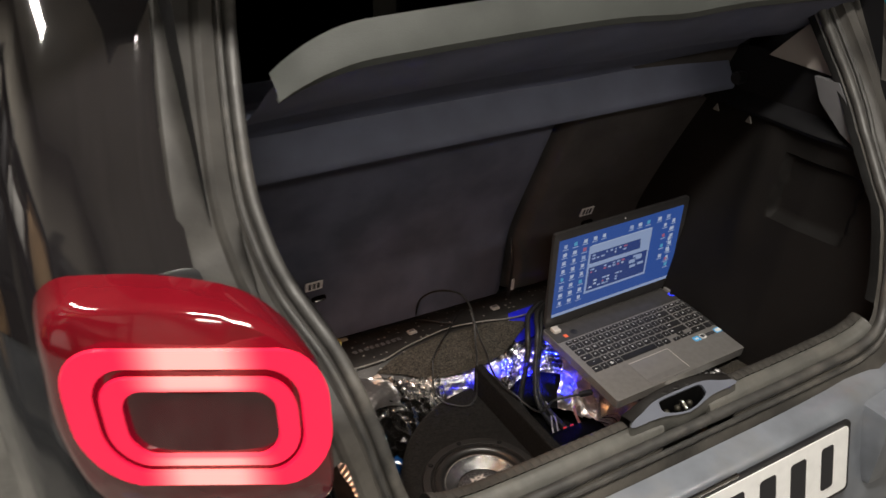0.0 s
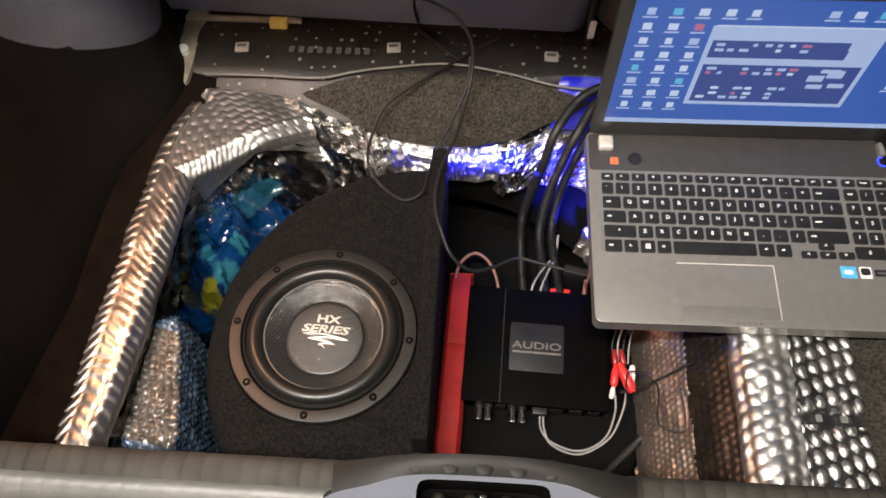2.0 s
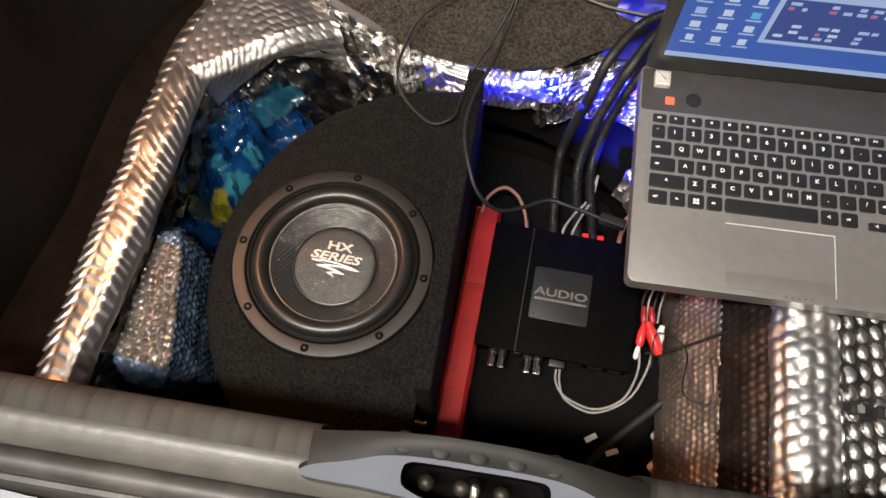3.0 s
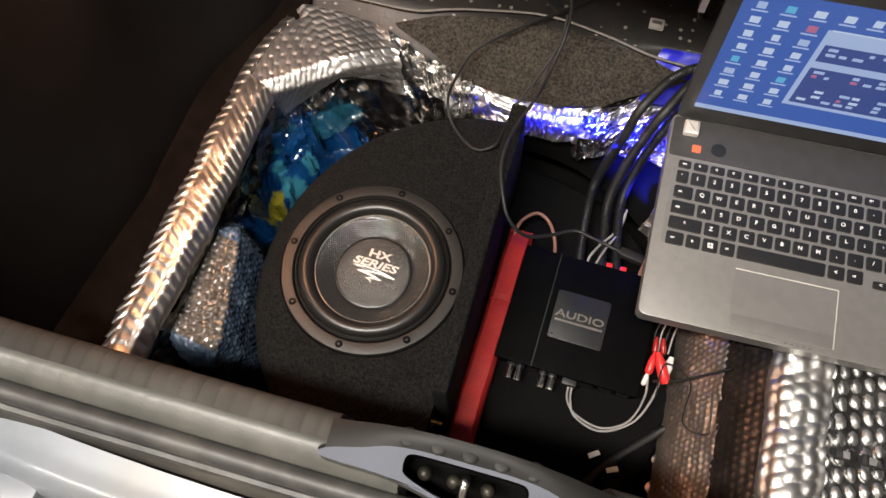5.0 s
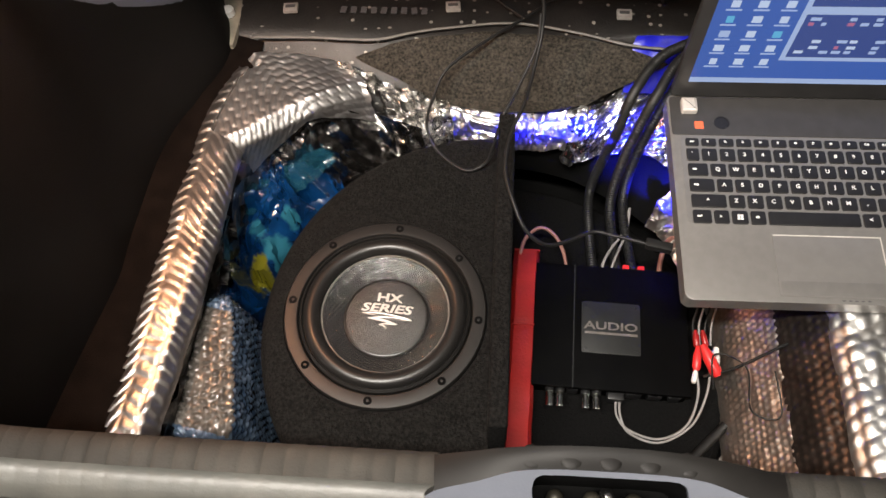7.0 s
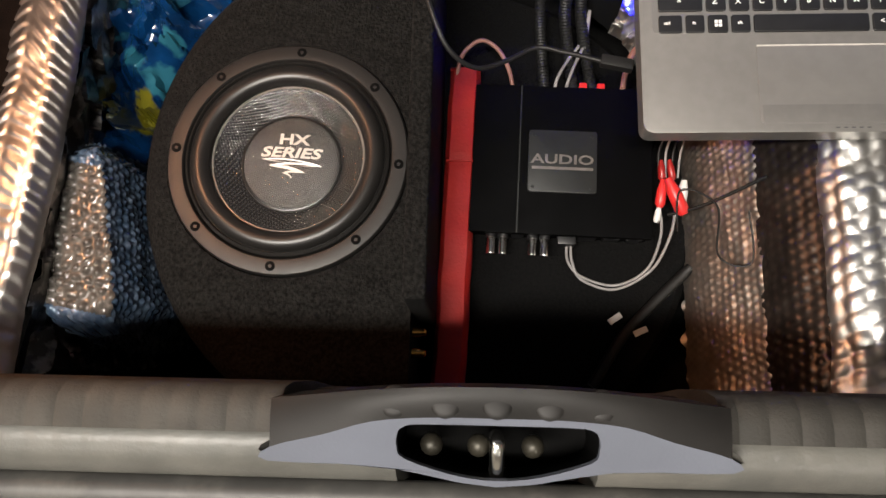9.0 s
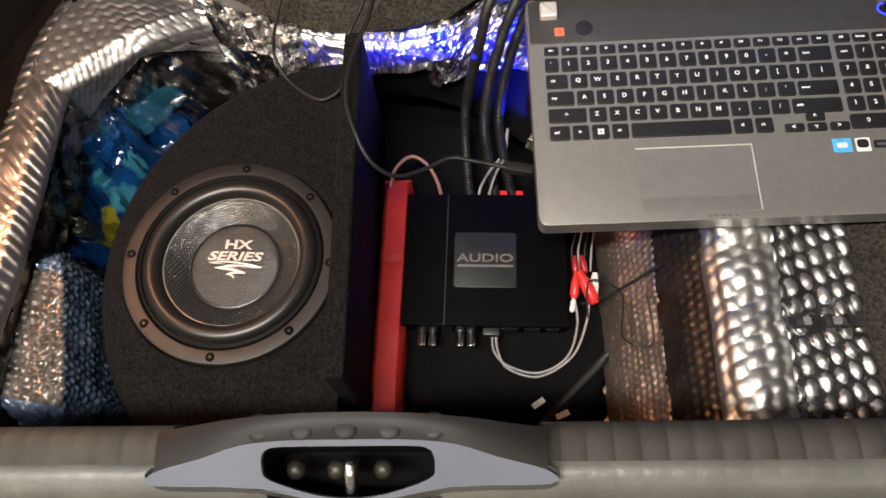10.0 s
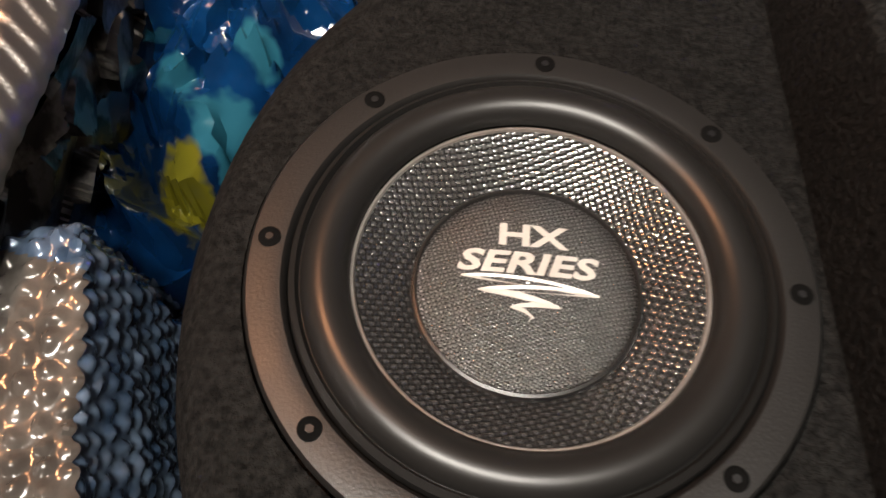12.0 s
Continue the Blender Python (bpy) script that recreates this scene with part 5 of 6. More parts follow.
lathe(bm, [(0.1085, 0.0), (0.1085, 0.0045), (0.1070, 0.0065), (0.0990, 0.0075), (0.0945, 0.0070), (0.0930, 0.0050), (0.0925, -0.01)], RC, 96)
driver = part("driver_frame", bm, FLANGE, sub, "dark pressed steel driver rim")
bm = bmesh.new()
lathe(bm, [(0.0928, 0.0), (0.0915, 0.0065), (0.0890, 0.0085), (0.0878, 0.0055)] + [(0.0785 - 0.0093 * math.cos(a), 0.0035 + 0.0095 * math.sin(a)) for a in (math.pi * (1 - k / 14) for k in range(15))][::-1] + [(0.0690, 0.0015), (0.0685, 0.001)], RC, 96)
part("surround", bm, SURROUND, driver, "soft black rubber surround")
bm = bmesh.new()
lathe(bm, [(0.0692, 0.0012), (0.0690, 0.0022), (0.0678, 0.0022), (0.0672, 0.0005)], RC, 96)
part("cone_bead", bm, PRINT_DIM, driver, "pale stitched bead")
bm = bmesh.new()
lathe(bm, [(0.0674, 0.0012), (0.060, -0.0035), (0.052, -0.0090), (0.0440, -0.0145)], RC, 128)
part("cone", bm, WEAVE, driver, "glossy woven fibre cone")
bm = bmesh.new()
lathe(bm, [(0.0462, -0.0130), (0.0458, -0.0106), (0.0446, -0.0102), (0.0438, -0.0118)], RC, 96)
part("cap_bead", bm, SURROUND, driver)
bm = bmesh.new()
lathe(bm, [(0.0441, -0.0118)] + [(0.0441 * math.cos(a), -0.0118 + 0.0042 * math.sin(a)) for a in (math.pi / 2 * k / 12 for k in range(1, 12))] + [(0.0006, -0.0076)], RC, 96)
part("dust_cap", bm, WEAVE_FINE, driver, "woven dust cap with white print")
# Black discs on the rim put the screw holes' darkness into colour.
for k in range(8):
    a = radians(86 + 45 * k)
    c = RC + Vector((0.1005 * math.cos(a), 0.1005 * math.sin(a), 0.0075))
    bm = bmesh.new()
    lathe(bm, [(0.0044, -0.001), (0.0044, 0.0003), (0.0040, 0.0004), (0.0006, 0.0004)], c, 14)
    s = part("screw", bm, VOID, driver, "black disc standing in for a dark screw hole" if k == 0 else "")
    part("screw_socket", sweep(bmesh.new(), [c + Vector((0, 0, 0.0)), c + Vector((0, 0, 0.0008))], 0.0016, 6), BLACK, s)


CAP_TURN = radians(-3)


def cap_z(x, y):
    """Height of the dust cap's dome under the driver's plane."""
    return -0.0118 + 0.0042 * math.sqrt(max(0.0, 1 - (x * x + y * y) / 0.0441**2))


def printed(name, bm, material, label):
    """Lays flat print on the dust cap: turned with it and wrapped over the dome."""
    for v in bm.verts:
        x = v.co.x * math.cos(CAP_TURN) - v.co.y * math.sin(CAP_TURN)
        y = v.co.x * math.sin(CAP_TURN) + v.co.y * math.cos(CAP_TURN)
        v.co = RC + Vector((x, y, cap_z(x, y) + 0.0001 + max(0.0, v.co.z)))
    part(name, bm, material, driver, label, smooth=False)


def cap_word(text, width, height, cx, cy, slant, label):
    bm = bmesh.new()
    bm.from_mesh(lettering(text, 0.012, 0.0003, 0.00035))
    xs, ys = [v.co.x for v in bm.verts], [v.co.y for v in bm.verts]
    x0, x1, y0, y1 = min(xs), max(xs), min(ys), max(ys)
    for v in bm.verts:
        y = (v.co.y - (y0 + y1) / 2) / (y1 - y0) * height
        v.co.x = (v.co.x - (x0 + x1) / 2) / (x1 - x0) * width + slant * y + cx
        v.co.y = y + cy
    printed("cap_text", bm, PRINT, label)


cap_word("HX", 0.0284, 0.0104, 0.0018, 0.0216, 0.0, "white lettering")
cap_word("SERIES", 0.0550, 0.0102, 0.0002, 0.0086, 0.30, "white slanted lettering")
# zigzag of tapering brush strokes under the words
ZIG = ((-0.0265, 0.0012), (0.0285, -0.0030), (-0.0195, -0.0046), (0.0135, -0.0098), (-0.0065, -0.0112), (0.0030, -0.0150), (0.0010, -0.0172))
bm = bmesh.new()
for (x0, y0), (x1, y1), thick in zip(ZIG, ZIG[1:], (0.0040, 0.0033, 0.0030, 0.0022, 0.0018, 0.0010)):
    rim = []
    for side in (1, -1):
        for k in range(9):
            f = k / 8 if side > 0 else 1 - k / 8
            swell = thick * (0.22 + 0.78 * math.sin(math.pi * f) ** 0.6) / 2
            rim.append(bm.verts.new((x0 + (x1 - x0) * f, y0 + (y1 - y0) * f + side * swell + 0.0012 * math.sin(math.pi * f), 0.0003)))
    bm.faces.new(list(reversed(rim)))
printed("cap_mark", bm, PRINT, "white zigzag mark")
# brass terminals at the front end of the side board
BRASS = mat("brass", (0.75, 0.42, 0.12), 0.25, metal=1.0, vary=0.1)
for y in (0.098, 0.080):
    bm = bmesh.new()
    lathe(bm, [(0.0046, -0.004), (0.0046, 0.006), (0.0036, 0.0075), (0.0036, 0.011), (0.0022, 0.0125), (0.0004, 0.0125)], (0, 0, 0), 14)
    part("terminal", bm, BRASS, sub, "brass terminal post", m=pose(-0.1375, y, 0.455, 0, 90, 0))

# red batten beside the box
bm = bmesh.new()
grid_sheet(bm, lambda u, v: Vector(((-0.117, -0.1165, -0.112, -0.100, -0.090, -0.0855, -0.085)[round(v * 6)] - 0.008 + 0.012 * u + 0.0012 * noise.noise(Vector((u * 12, 0, 0))), 0.02 + 0.356 * u, (0.361, 0.394, 0.4015, 0.403, 0.4015, 0.394, 0.361)[round(v * 6)] + 0.002 * noise.noise(Vector((u * 9, v * 2, 4))) - 0.0015 * math.exp(-(((u - 0.72) / 0.012) ** 2)))), 80, 6)
bmesh.ops.holes_fill(bm, edges=bm.edges)
bmesh.ops.recalc_face_normals(bm, faces=bm.faces)
batten = thing("red_batten", "bright red fabric-wrapped batten between box and amplifier", "batten", m=pose(0, 0, 0))
part("batten_core", bm, RED, batten, "red fabric wrap")
part("wrap_seam", boxed((-0.1145, 0.2755, 0.375), (-0.0875, 0.2772, 0.4038), 0.0006), RED, batten, "raised wrap edge")
part("end_fold", boxed((-0.1125, 0.3755, 0.362), (-0.0815, 0.3785, 0.400), 0.0012), RED, batten, "folded end of the wrap")

# ---- amplifier ----
amp = thing("amplifier", "flat black amplifier with a dark logo plate on top", "amplifier", m=pose(0.0, 0.278, 0.360, 0, 0, -2.0))
bm = bmesh.new()
box(bm, (-0.0885, -0.070, 0.001), (0.0885, 0.076, 0.039), 0.0022)
part("body", bm, AMP, amp, "black aluminium case")
bm = bmesh.new()
box(bm, (-0.0885, -0.0765, 0.034), (0.0885, 0.0785, 0.0415), 0.0018)
part("top_cover", bm, AMP, amp)
part("cover_groove", boxed((-0.0425, -0.0765, 0.0412), (-0.0412, 0.0785, 0.0419)), PLATE, amp, "grey groove line")
lp = part("logo_plate", prism(bmesh.new(), rounded(0.067, 0.064, 0.003), 0.0417, 0.0434, 0.0004), PLATE, amp, "dark grey square plate with worn lettering", m=pose(0.0005, -0.002, 0))
for sx in (-1, 1):
    for sy in (-1, 1):
        part("plate_screw", sweep(bmesh.new(), [Vector((sx * 0.0285, sy * 0.027, 0.0433)), Vector((sx * 0.0285, sy * 0.027, 0.0441))], 0.0017, 10), BLACK, lp)
lettered("plate_text", "AUDIO", 0.0158, PRINT_DIM, lp, pose(0, 0.0015, 0.0436) @ Matrix.Diagonal((1.22, 0.85, 1, 1)), "worn silver lettering", bold=0.0003, thick=0.0002)
part("plate_bar", boxed((-0.03, -0.0088, 0.0433), (0.030, -0.0060, 0.0438)), PRINT_DIM, lp, "unreadable silver line")
for x in (-0.066, -0.0545, -0.0255, -0.0135):
    j = part("rca_jack", sweep(bmesh.new(), [Vector((x, -0.068 - 0.0022 * k, 0.024)) for k in range(13)], 0.0044, 14, wave=0.06), CHROME, amp, "bright threaded steel socket")
    part("jack_collar", sweep(bmesh.new(), [Vector((x, -0.0695, 0.024)), Vector((x, -0.0775, 0.024))], 0.0054, 14), BLACK, j)
for x, w in ((-0.040, 0.012), (0.028, 0.018), (0.052, 0.016), (0.074, 0.012)):
    part("end_socket", boxed((x - w / 2, -0.0745, 0.012), (x + w / 2, -0.069, 0.028), 0.001), BLACK, amp)
plug = part("wire_plug", boxed((-0.001, -0.082, 0.014), (0.017, -0.070, 0.028), 0.0015), BLACK, amp, "black plug with thin wires")
for k in range(4):
    part("end_knob", sweep(bmesh.new(), [Vector((0.045 + 0.011 * k, -0.0695, 0.031)), Vector((0.045 + 0.011 * k, -0.0755, 0.031))], 0.0022, 10), TRIM_GREY, amp)
for x, m_ in ((0.02, RED_CAP), (0.038, RED_CAP)):
    part("fuse", boxed((x - 0.004, 0.0775, 0.024), (x + 0.004, 0.086, 0.037), 0.0012), m_, amp, "small red fuse")
part("rear_block", boxed((-0.02, 0.0765, 0.008), (0.07, 0.084, 0.026), 0.001), BLACK, amp)

# ---- laptop ----
LAPM = pose(0.05, 0.25, 0.541) @ pose(0, 0, 0, 3.6, 0, 0.8)
lap = thing("laptop", "grey open laptop with a lit blue desktop screen", "laptop", m=LAPM)
LW, LD = 0.376, 0.246
bm = prism(bmesh.new(), rounded(LW, LD, 0.008, 5, LW / 2, LD / 2), -0.020, 0.0, 0.0012)
part("base", bm, LAP, lap, "brushed grey lower case")
part("rear_strip", prism(bmesh.new(), rounded(LW - 0.004, 0.050, 0.004, 4, LW / 2, 0.217), 0.0002, 0.0012, 0.0004), LAP_DARK, lap, "darker strip with hinges and power button")
part("key_well", prism(bmesh.new(), rounded(0.356, 0.1065, 0.004, 4, LW / 2, 0.1375), 0.0001, 0.0005), LAP, lap)
tp = part("touchpad", prism(bmesh.new(), rounded(0.106, 0.066, 0.003, 4, 0.145, 0.0395), 0.0002, 0.0009, 0.0003), PAD, lap, "pale framed touchpad")
part("pad_buttons", prism(bmesh.new(), rounded(0.103, 0.0145, 0.002, 4, 0.145, 0.0150), 0.0009, 0.0013, 0.0002), LAP, tp, "click buttons")
bm = bmesh.new()
box(bm, (0.0925, 0.0720, 0.0004), (0.1975, 0.0732, 0.0014))
box(bm, (0.1975, 0.008, 0.0004), (0.1985, 0.0732, 0.0014))
part("pad_rim", bm, PRINT, tp, "bright rim")
PITCH = 0.0188
KEY_ROWS = (
    (0.0915, 0.0150, "ctrl fn # alt  < ctl", (1.15, 0.95, 1, 0.95, 5.0, 1.05, 1.0)),
    (0.1100, 0.0150, "^ Z X C V B N M , . / shift", (2.05,) + (1,) * 10 + (2.55,)),
    (0.1288, 0.0150, "cap A S D F G H J K L ; ' enter", (1.5,) + (1,) * 11 + (2.1,)),
    (0.1476, 0.0150, "tab Q W E R T Y U I O P [ ] |", (1.25,) + (1,) * 12 + (1.35,)),
    (0.1664, 0.0150, "` 1 2 3 4 5 6 7 8 9 0 - = back", (0.85,) + (1,) * 12 + (1.75,)),
    (0.1822, 0.0095, "esc f1 f2 f3 f4 f5 f6 f7 f8 f9 f10 f11 f12 prt ins", (0.9,) + (0.98,) * 14),
)
key_mesh, legend_mesh = {}, {}


def key(x, y, w, h, text):
    size = (round(w, 4), round(h, 4))
    if size not in key_mesh:
        key_mesh[size] = mesh_from(prism(bmesh.new(), rounded(w, h, 0.0018, 3), 0.0005, 0.0024, 0.0006), "key", KEY)
    ob = new("key", key_mesh[size])
    ob.parent, ob.matrix_basis = lap, pose(x, y, 0)
    if text and text != "_":
        if text not in legend_mesh:
            me = lettering({"#": "H"}.get(text, text), 0.0062 if len(text) == 1 else 0.0036, 0.0001, 0.00016)
            me.materials.clear()
            me.materials.append(LEGEND)
            legend_mesh[text] = me
        le = new("legend", legend_mesh[text])
        le.parent = ob
        le.matrix_basis = pose(-w / 2 + 0.0065 if len(text) > 1 else -0.001, 0.0005, 0.00255)


def window_key(x, y):
    key(x, y, PITCH - 0.003, 0.0150, "_")
    for sx in (-1, 1):
        for sy in (-1, 1):
            part("legend", prism(bmesh.new(), rounded(0.0026, 0.0026, 0.0003, 1, x + sx * 0.0016, y + sy * 0.0016), 0.0024, 0.0027), LEGEND, lap)


for y, h, text, widths in KEY_ROWS:
    x = 0.0135
    for name_, w in zip(text.split(" "), widths):
        span = w * PITCH
        if name_ == "#":
            window_key(x + span / 2, y)
        else:
            key(x + span / 2, y, span - 0.003, h, name_ or "_")
        x += span
for k, name_ in enumerate(("<", "v", ">")):
    key(0.2395 + 0.0205 * k, 0.0875, 0.0172, 0.0085, name_)
key(0.2600, 0.0980, 0.0172, 0.0085, "^")
NUM = (("0", ".", "_"), ("1", "2", "3", "_"), ("4", "5", "6", "+"), ("7", "8", "9", "-"), ("num", "/", "*", "_"))
for r, row in enumerate(NUM):
    for k, name_ in enumerate(row):
        if r == 0:
            key(0.3075 + (0.0, 0.0275, 0.0455)[k], 0.0915, (0.033, 0.015, 0.0145)[k], 0.0150, name_)
        else:
            key(0.2995 + 0.0181 * k, 0.0915 + 0.0187 * r, 0.0152, 0.0150, name_)
for k in range(4):
    key(0.2995 + 0.0181 * k, 0.1822, 0.0152, 0.0095, ("del", "home", "end", "pg")[k])
st = part("sticker", prism(bmesh.new(), rounded(0.017, 0.014, 0.001, 2, 0.279, 0.068), 0.0003, 0.0006), BLUE_STICKER, lap, "pale blue square sticker")
part("sticker_mark", prism(bmesh.new(), rounded(0.009, 0.005, 0.001, 2, 0.279, 0.068), 0.0006, 0.0008), WHITE, st)
st = part("sticker", prism(bmesh.new(), rounded(0.013, 0.014, 0.001, 2, 0.2975, 0.068), 0.0003, 0.0006), WHITE, lap, "small black and white sticker")
part("sticker_mark", prism(bmesh.new(), rounded(0.0105, 0.0085, 0.003, 3, 0.2975, 0.069), 0.0006, 0.0008), INK, st)
st = part("sticker", prism(bmesh.new(), rounded(0.024, 0.008, 0.001, 2, 0.319, 0.068), 0.0003, 0.0006), INK, lap, "narrow black sticker")
part("sticker_mark", prism(bmesh.new(), rounded(0.018, 0.0025, 0.0005, 2, 0.319, 0.068), 0.0006, 0.0008), TRIM_GREY, st)
st = part("sticker", prism(bmesh.new(), rounded(0.021, 0.015, 0.0015, 2, 0.344, 0.069), 0.0003, 0.0006), BLUE_STICKER, lap, "pale blue sticker with an oval mark")
part("sticker_mark", prism(bmesh.new(), rounded(0.016, 0.010, 0.0049, 4, 0.344, 0.069), 0.0006, 0.0008), WHITE, st)
part("orange_sticker", prism(bmesh.new(), rounded(0.0095, 0.0095, 0.001, 2, 0.0315, 0.2045), 0.0012, 0.0015), ORANGE, lap, "small orange sticker")
part("button_ring", lathe(bmesh.new(), [(0.0085, 0.0012), (0.0085, 0.0016), (0.0072, 0.0016), (0.0070, 0.0012), (0.0005, 0.0013)], (0.056, 0.208, 0), 24), BLACK, lap, "round dark button")
pb = part("power_button", lathe(bmesh.new(), [(0.0075, 0.0012), (0.0075, 0.0018), (0.0005, 0.0018)], (0.346, 0.213, 0), 24), BLACK, lap, "round power button with a blue ring")
part("power_ring", lathe(bmesh.new(), [(0.0072, 0.0018), (0.0070, 0.0021), (0.0056, 0.0021), (0.0054, 0.0018)], (0.346, 0.213, 0), 24), LED_BLUE, pb, "lit blue ring")
# Unseen emitter, added as a carrier for the blue glow.
part("hidden_blue_emitter", boxed((0.012, 0.198, -0.0225), (0.020, 0.206, -0.0203), 0.001), LED_BLUE, lap, "tiny added blue emitter hidden under the case")
for x in (0.022, 0.350):
    part("hinge", prism(bmesh.new(), rounded(0.017, 0.018, 0.002, 3, x, 0.228), 0.0010, 0.0085, 0.003), PRINT if x < 0.1 else LAP, lap, "silver hinge cover")
for k in range(5):
    part("front_led", boxed((0.150 + 0.006 * k, 0.0030, 0.0001), (0.153 + 0.006 * k, 0.0040, 0.0004)), TRIM_GREY, lap)
LIDM = pose(0.003, 0.241, 0.004) @ pose(0, 0, 0, 86.5 + 1.5, 0, 0)
lid = part("lid", prism(bmesh.new(), rounded(0.370, 0.233, 0.007, 5, 0.185, 0.1165), -0.008, -0.0005, 0.0008), BEZEL, lap, "dark-framed screen lid", m=LIDM)
SX, SY, SW, SH = 0.0135, 0.024, 0.343, 0.190
part("screen", prism(bmesh.new(), rounded(SW, SH, 0.0006, 1, SX + SW / 2, SY + SH / 2), -0.0004, 0.0), DESKTOP, lid, "glowing blue desktop")
part("taskbar", prism(bmesh.new(), rounded(SW, 0.0075, 0.0005, 1, SX + SW / 2, SY + 0.0042), 0.0001, 0.0003), WINDOW, lid, "pale task bar")


def pane(u0, v0, u1, v1, level, material, label=""):
    part("screen_pane", prism(bmesh.new(), rounded(abs(u1 - u0) * SW, abs(v1 - v0) * SH, 0.0004, 1, SX + (u0 + u1) / 2 * SW, SY + (v0 + v1) / 2 * SH), level, level + 0.0002), material, lid, label)


pane(0.24, 0.19, 0.75, 0.82, 0.0003, WINDOW, "pale program window")
pane(0.25, 0.815, 0.74, 0.825, 0.0005, ICON)
pane(0.255, 0.585, 0.66, 0.715, 0.0006, PANEL)
pane(0.255, 0.22, 0.735, 0.53, 0.0006, PANEL)
pane(0.575, 0.585, 0.665, 0.66, 0.00075, PANEL)
random.seed(5)
for v in (0.675, 0.635, 0.49, 0.455, 0.33, 0.285, 0.25):
    for k in range(8):
        u = 0.27 + 0.036 * k
        if random.random() < 0.75 and u < 0.56:
            pane(u, v, u + random.uniform(0.012, 0.03), v + 0.022, 0.0009, random.choice((WINDOW, WINDOW, ICON, ICON_WARM)))
for u, v, w, h in ((0.59, 0.41, 0.05, 0.05), (0.645, 0.44, 0.05, 0.06), (0.60, 0.35, 0.05, 0.035), (0.665, 0.36, 0.05, 0.035), (0.62, 0.48, 0.06, 0.03)):
    pane(u, v, u + w, v + h, 0.0009, WINDOW)
ICONS = [(0.05 + 0.075 * c, 0.91 - 0.105 * r) for c in range(3) for r in range(8)] + [(0.275 + 0.07 * c, 0.91) for c in range(2)] + [(0.565 + 0.07 * c, 0.91) for c in range(3)] + [(0.80 + 0.075 * c, 0.91) for c in range(2)] + [(0.86 + 0.06 * (r % 2), 0.80 - 0.07 * r) for r in range(8)] + [(0.93, 0.83 - 0.10 * r) for r in range(7)]
for u, v in ICONS:
    w = random.uniform(0.02, 0.03)
    pane(u - w / 2, v - 0.022, u + w / 2, v + 0.024, 0.0005, random.choice((ICON, ICON, ICON, ICON, ICON, ICON, ICON, WINDOW, ICON_CYAN, ICON_WARM)))
    pane(u - 0.022, v - 0.045, u + 0.022, v - 0.034, 0.0005, WINDOW)
part("webcam", boxed((0.1835, 0.2225, -0.0006), (0.1865, 0.2255, 0.0), 0.0003), WHITE, lid)

# ---- wrapped parcel, bag ----
def bubbled(fn, su, sv, seed, high=0.0032):
    """A sheet with rows of bubbles; fn gives place and normal."""
    bm = bmesh.new()
    nu, nv = int(su / 0.0014), int(sv / 0.0014)

    def at(u, v):
        p, n = fn(u, v)
        q = wob(p, 60, 0.0028, seed + 6)
        return p + n * dots(u * su + q.x, v * sv + q.y, 0.0086, high) + wob(p, 40, 0.0022, seed) + wob(p, 130, 0.0014, seed + 2)

    return grid_sheet(bm, at, nu, nv)


bw = thing("bubble_wrap_parcel", "small box wrapped in blue-tinted bubble wrap", "parcel", m=pose(-0.428, 0.175, 0.337, 0, 0, 11.4))
part("carton", boxed((-0.024, -0.076, 0.0), (0.022, 0.076, 0.138), 0.01), CARTON, bw)
AROUND = resample([Vector((x, 0, z)) for x, z in ((-0.042, 0.0), (-0.038, 0.10), (-0.034, 0.150), (-0.029, 0.1605), (0.0, 0.1645), (0.026, 0.1645), (0.0285, 0.163), (0.036, 0.12), (0.046, 0.0))], 0.0015)
EDGE = next(k for k, p in enumerate(AROUND) if p.x > 0.0284) / (len(AROUND) - 1)  # the parcel's crisp upper edge


def around(u, v):
    k = min(int(v * (len(AROUND) - 1)), len(AROUND) - 2)
    a, b = AROUND[k], AROUND[k + 1]
    p = a.lerp(b, v * (len(AROUND) - 1) - k)
    way = (b - a).normalized()
    end = max(0.0, abs(2 * u - 1) - 0.74) / 0.26
    return Vector((p.x * (1 - 0.55 * end) + 0.004 * end, -0.090 + 0.176 * u, p.z * (1 - 0.20 * end * end))), Vector((-way.z, 0, way.x))


part("wrap", bubbled(lambda u, v: around(u, EDGE + (1 - EDGE) * v), 0.178, 0.17, 21, 0.0020), BUBBLE, bw, "blue-tinted bubble film")
bm = bubbled(lambda u, v: around(u, EDGE * v), 0.178, 0.22, 21, 0.0026)
for f in bm.faces:
    c = f.calc_center_median()
    f.material_index = 0 if -0.071 < c.y + 0.4 * c.x < 0.063 else 1
part("wrap_top", bm, (BUBBLE_CLEAR, BUBBLE), bw, "clear bubble film over a pale carton, toned for warm light, with blue-tinted ends")
for y, sgn in ((-0.084, -1), (0.086, 1)):
    e = bubbled(lambda u, v: (Vector((-sgn * (-0.036 + 0.072 * u) * (0.42 + 0.62 * v), y + sgn * 0.006 * v, 0.138 - 0.138 * v)), Vector((0, sgn, 0.2)).normalized()), 0.072, 0.14, 24)
    part("wrap_end", e, BUBBLE, bw, "folded blue-tinted bubble film")


BAG_AT = pose(-0.446, 0.396, 0.368, 0, 0, 57)


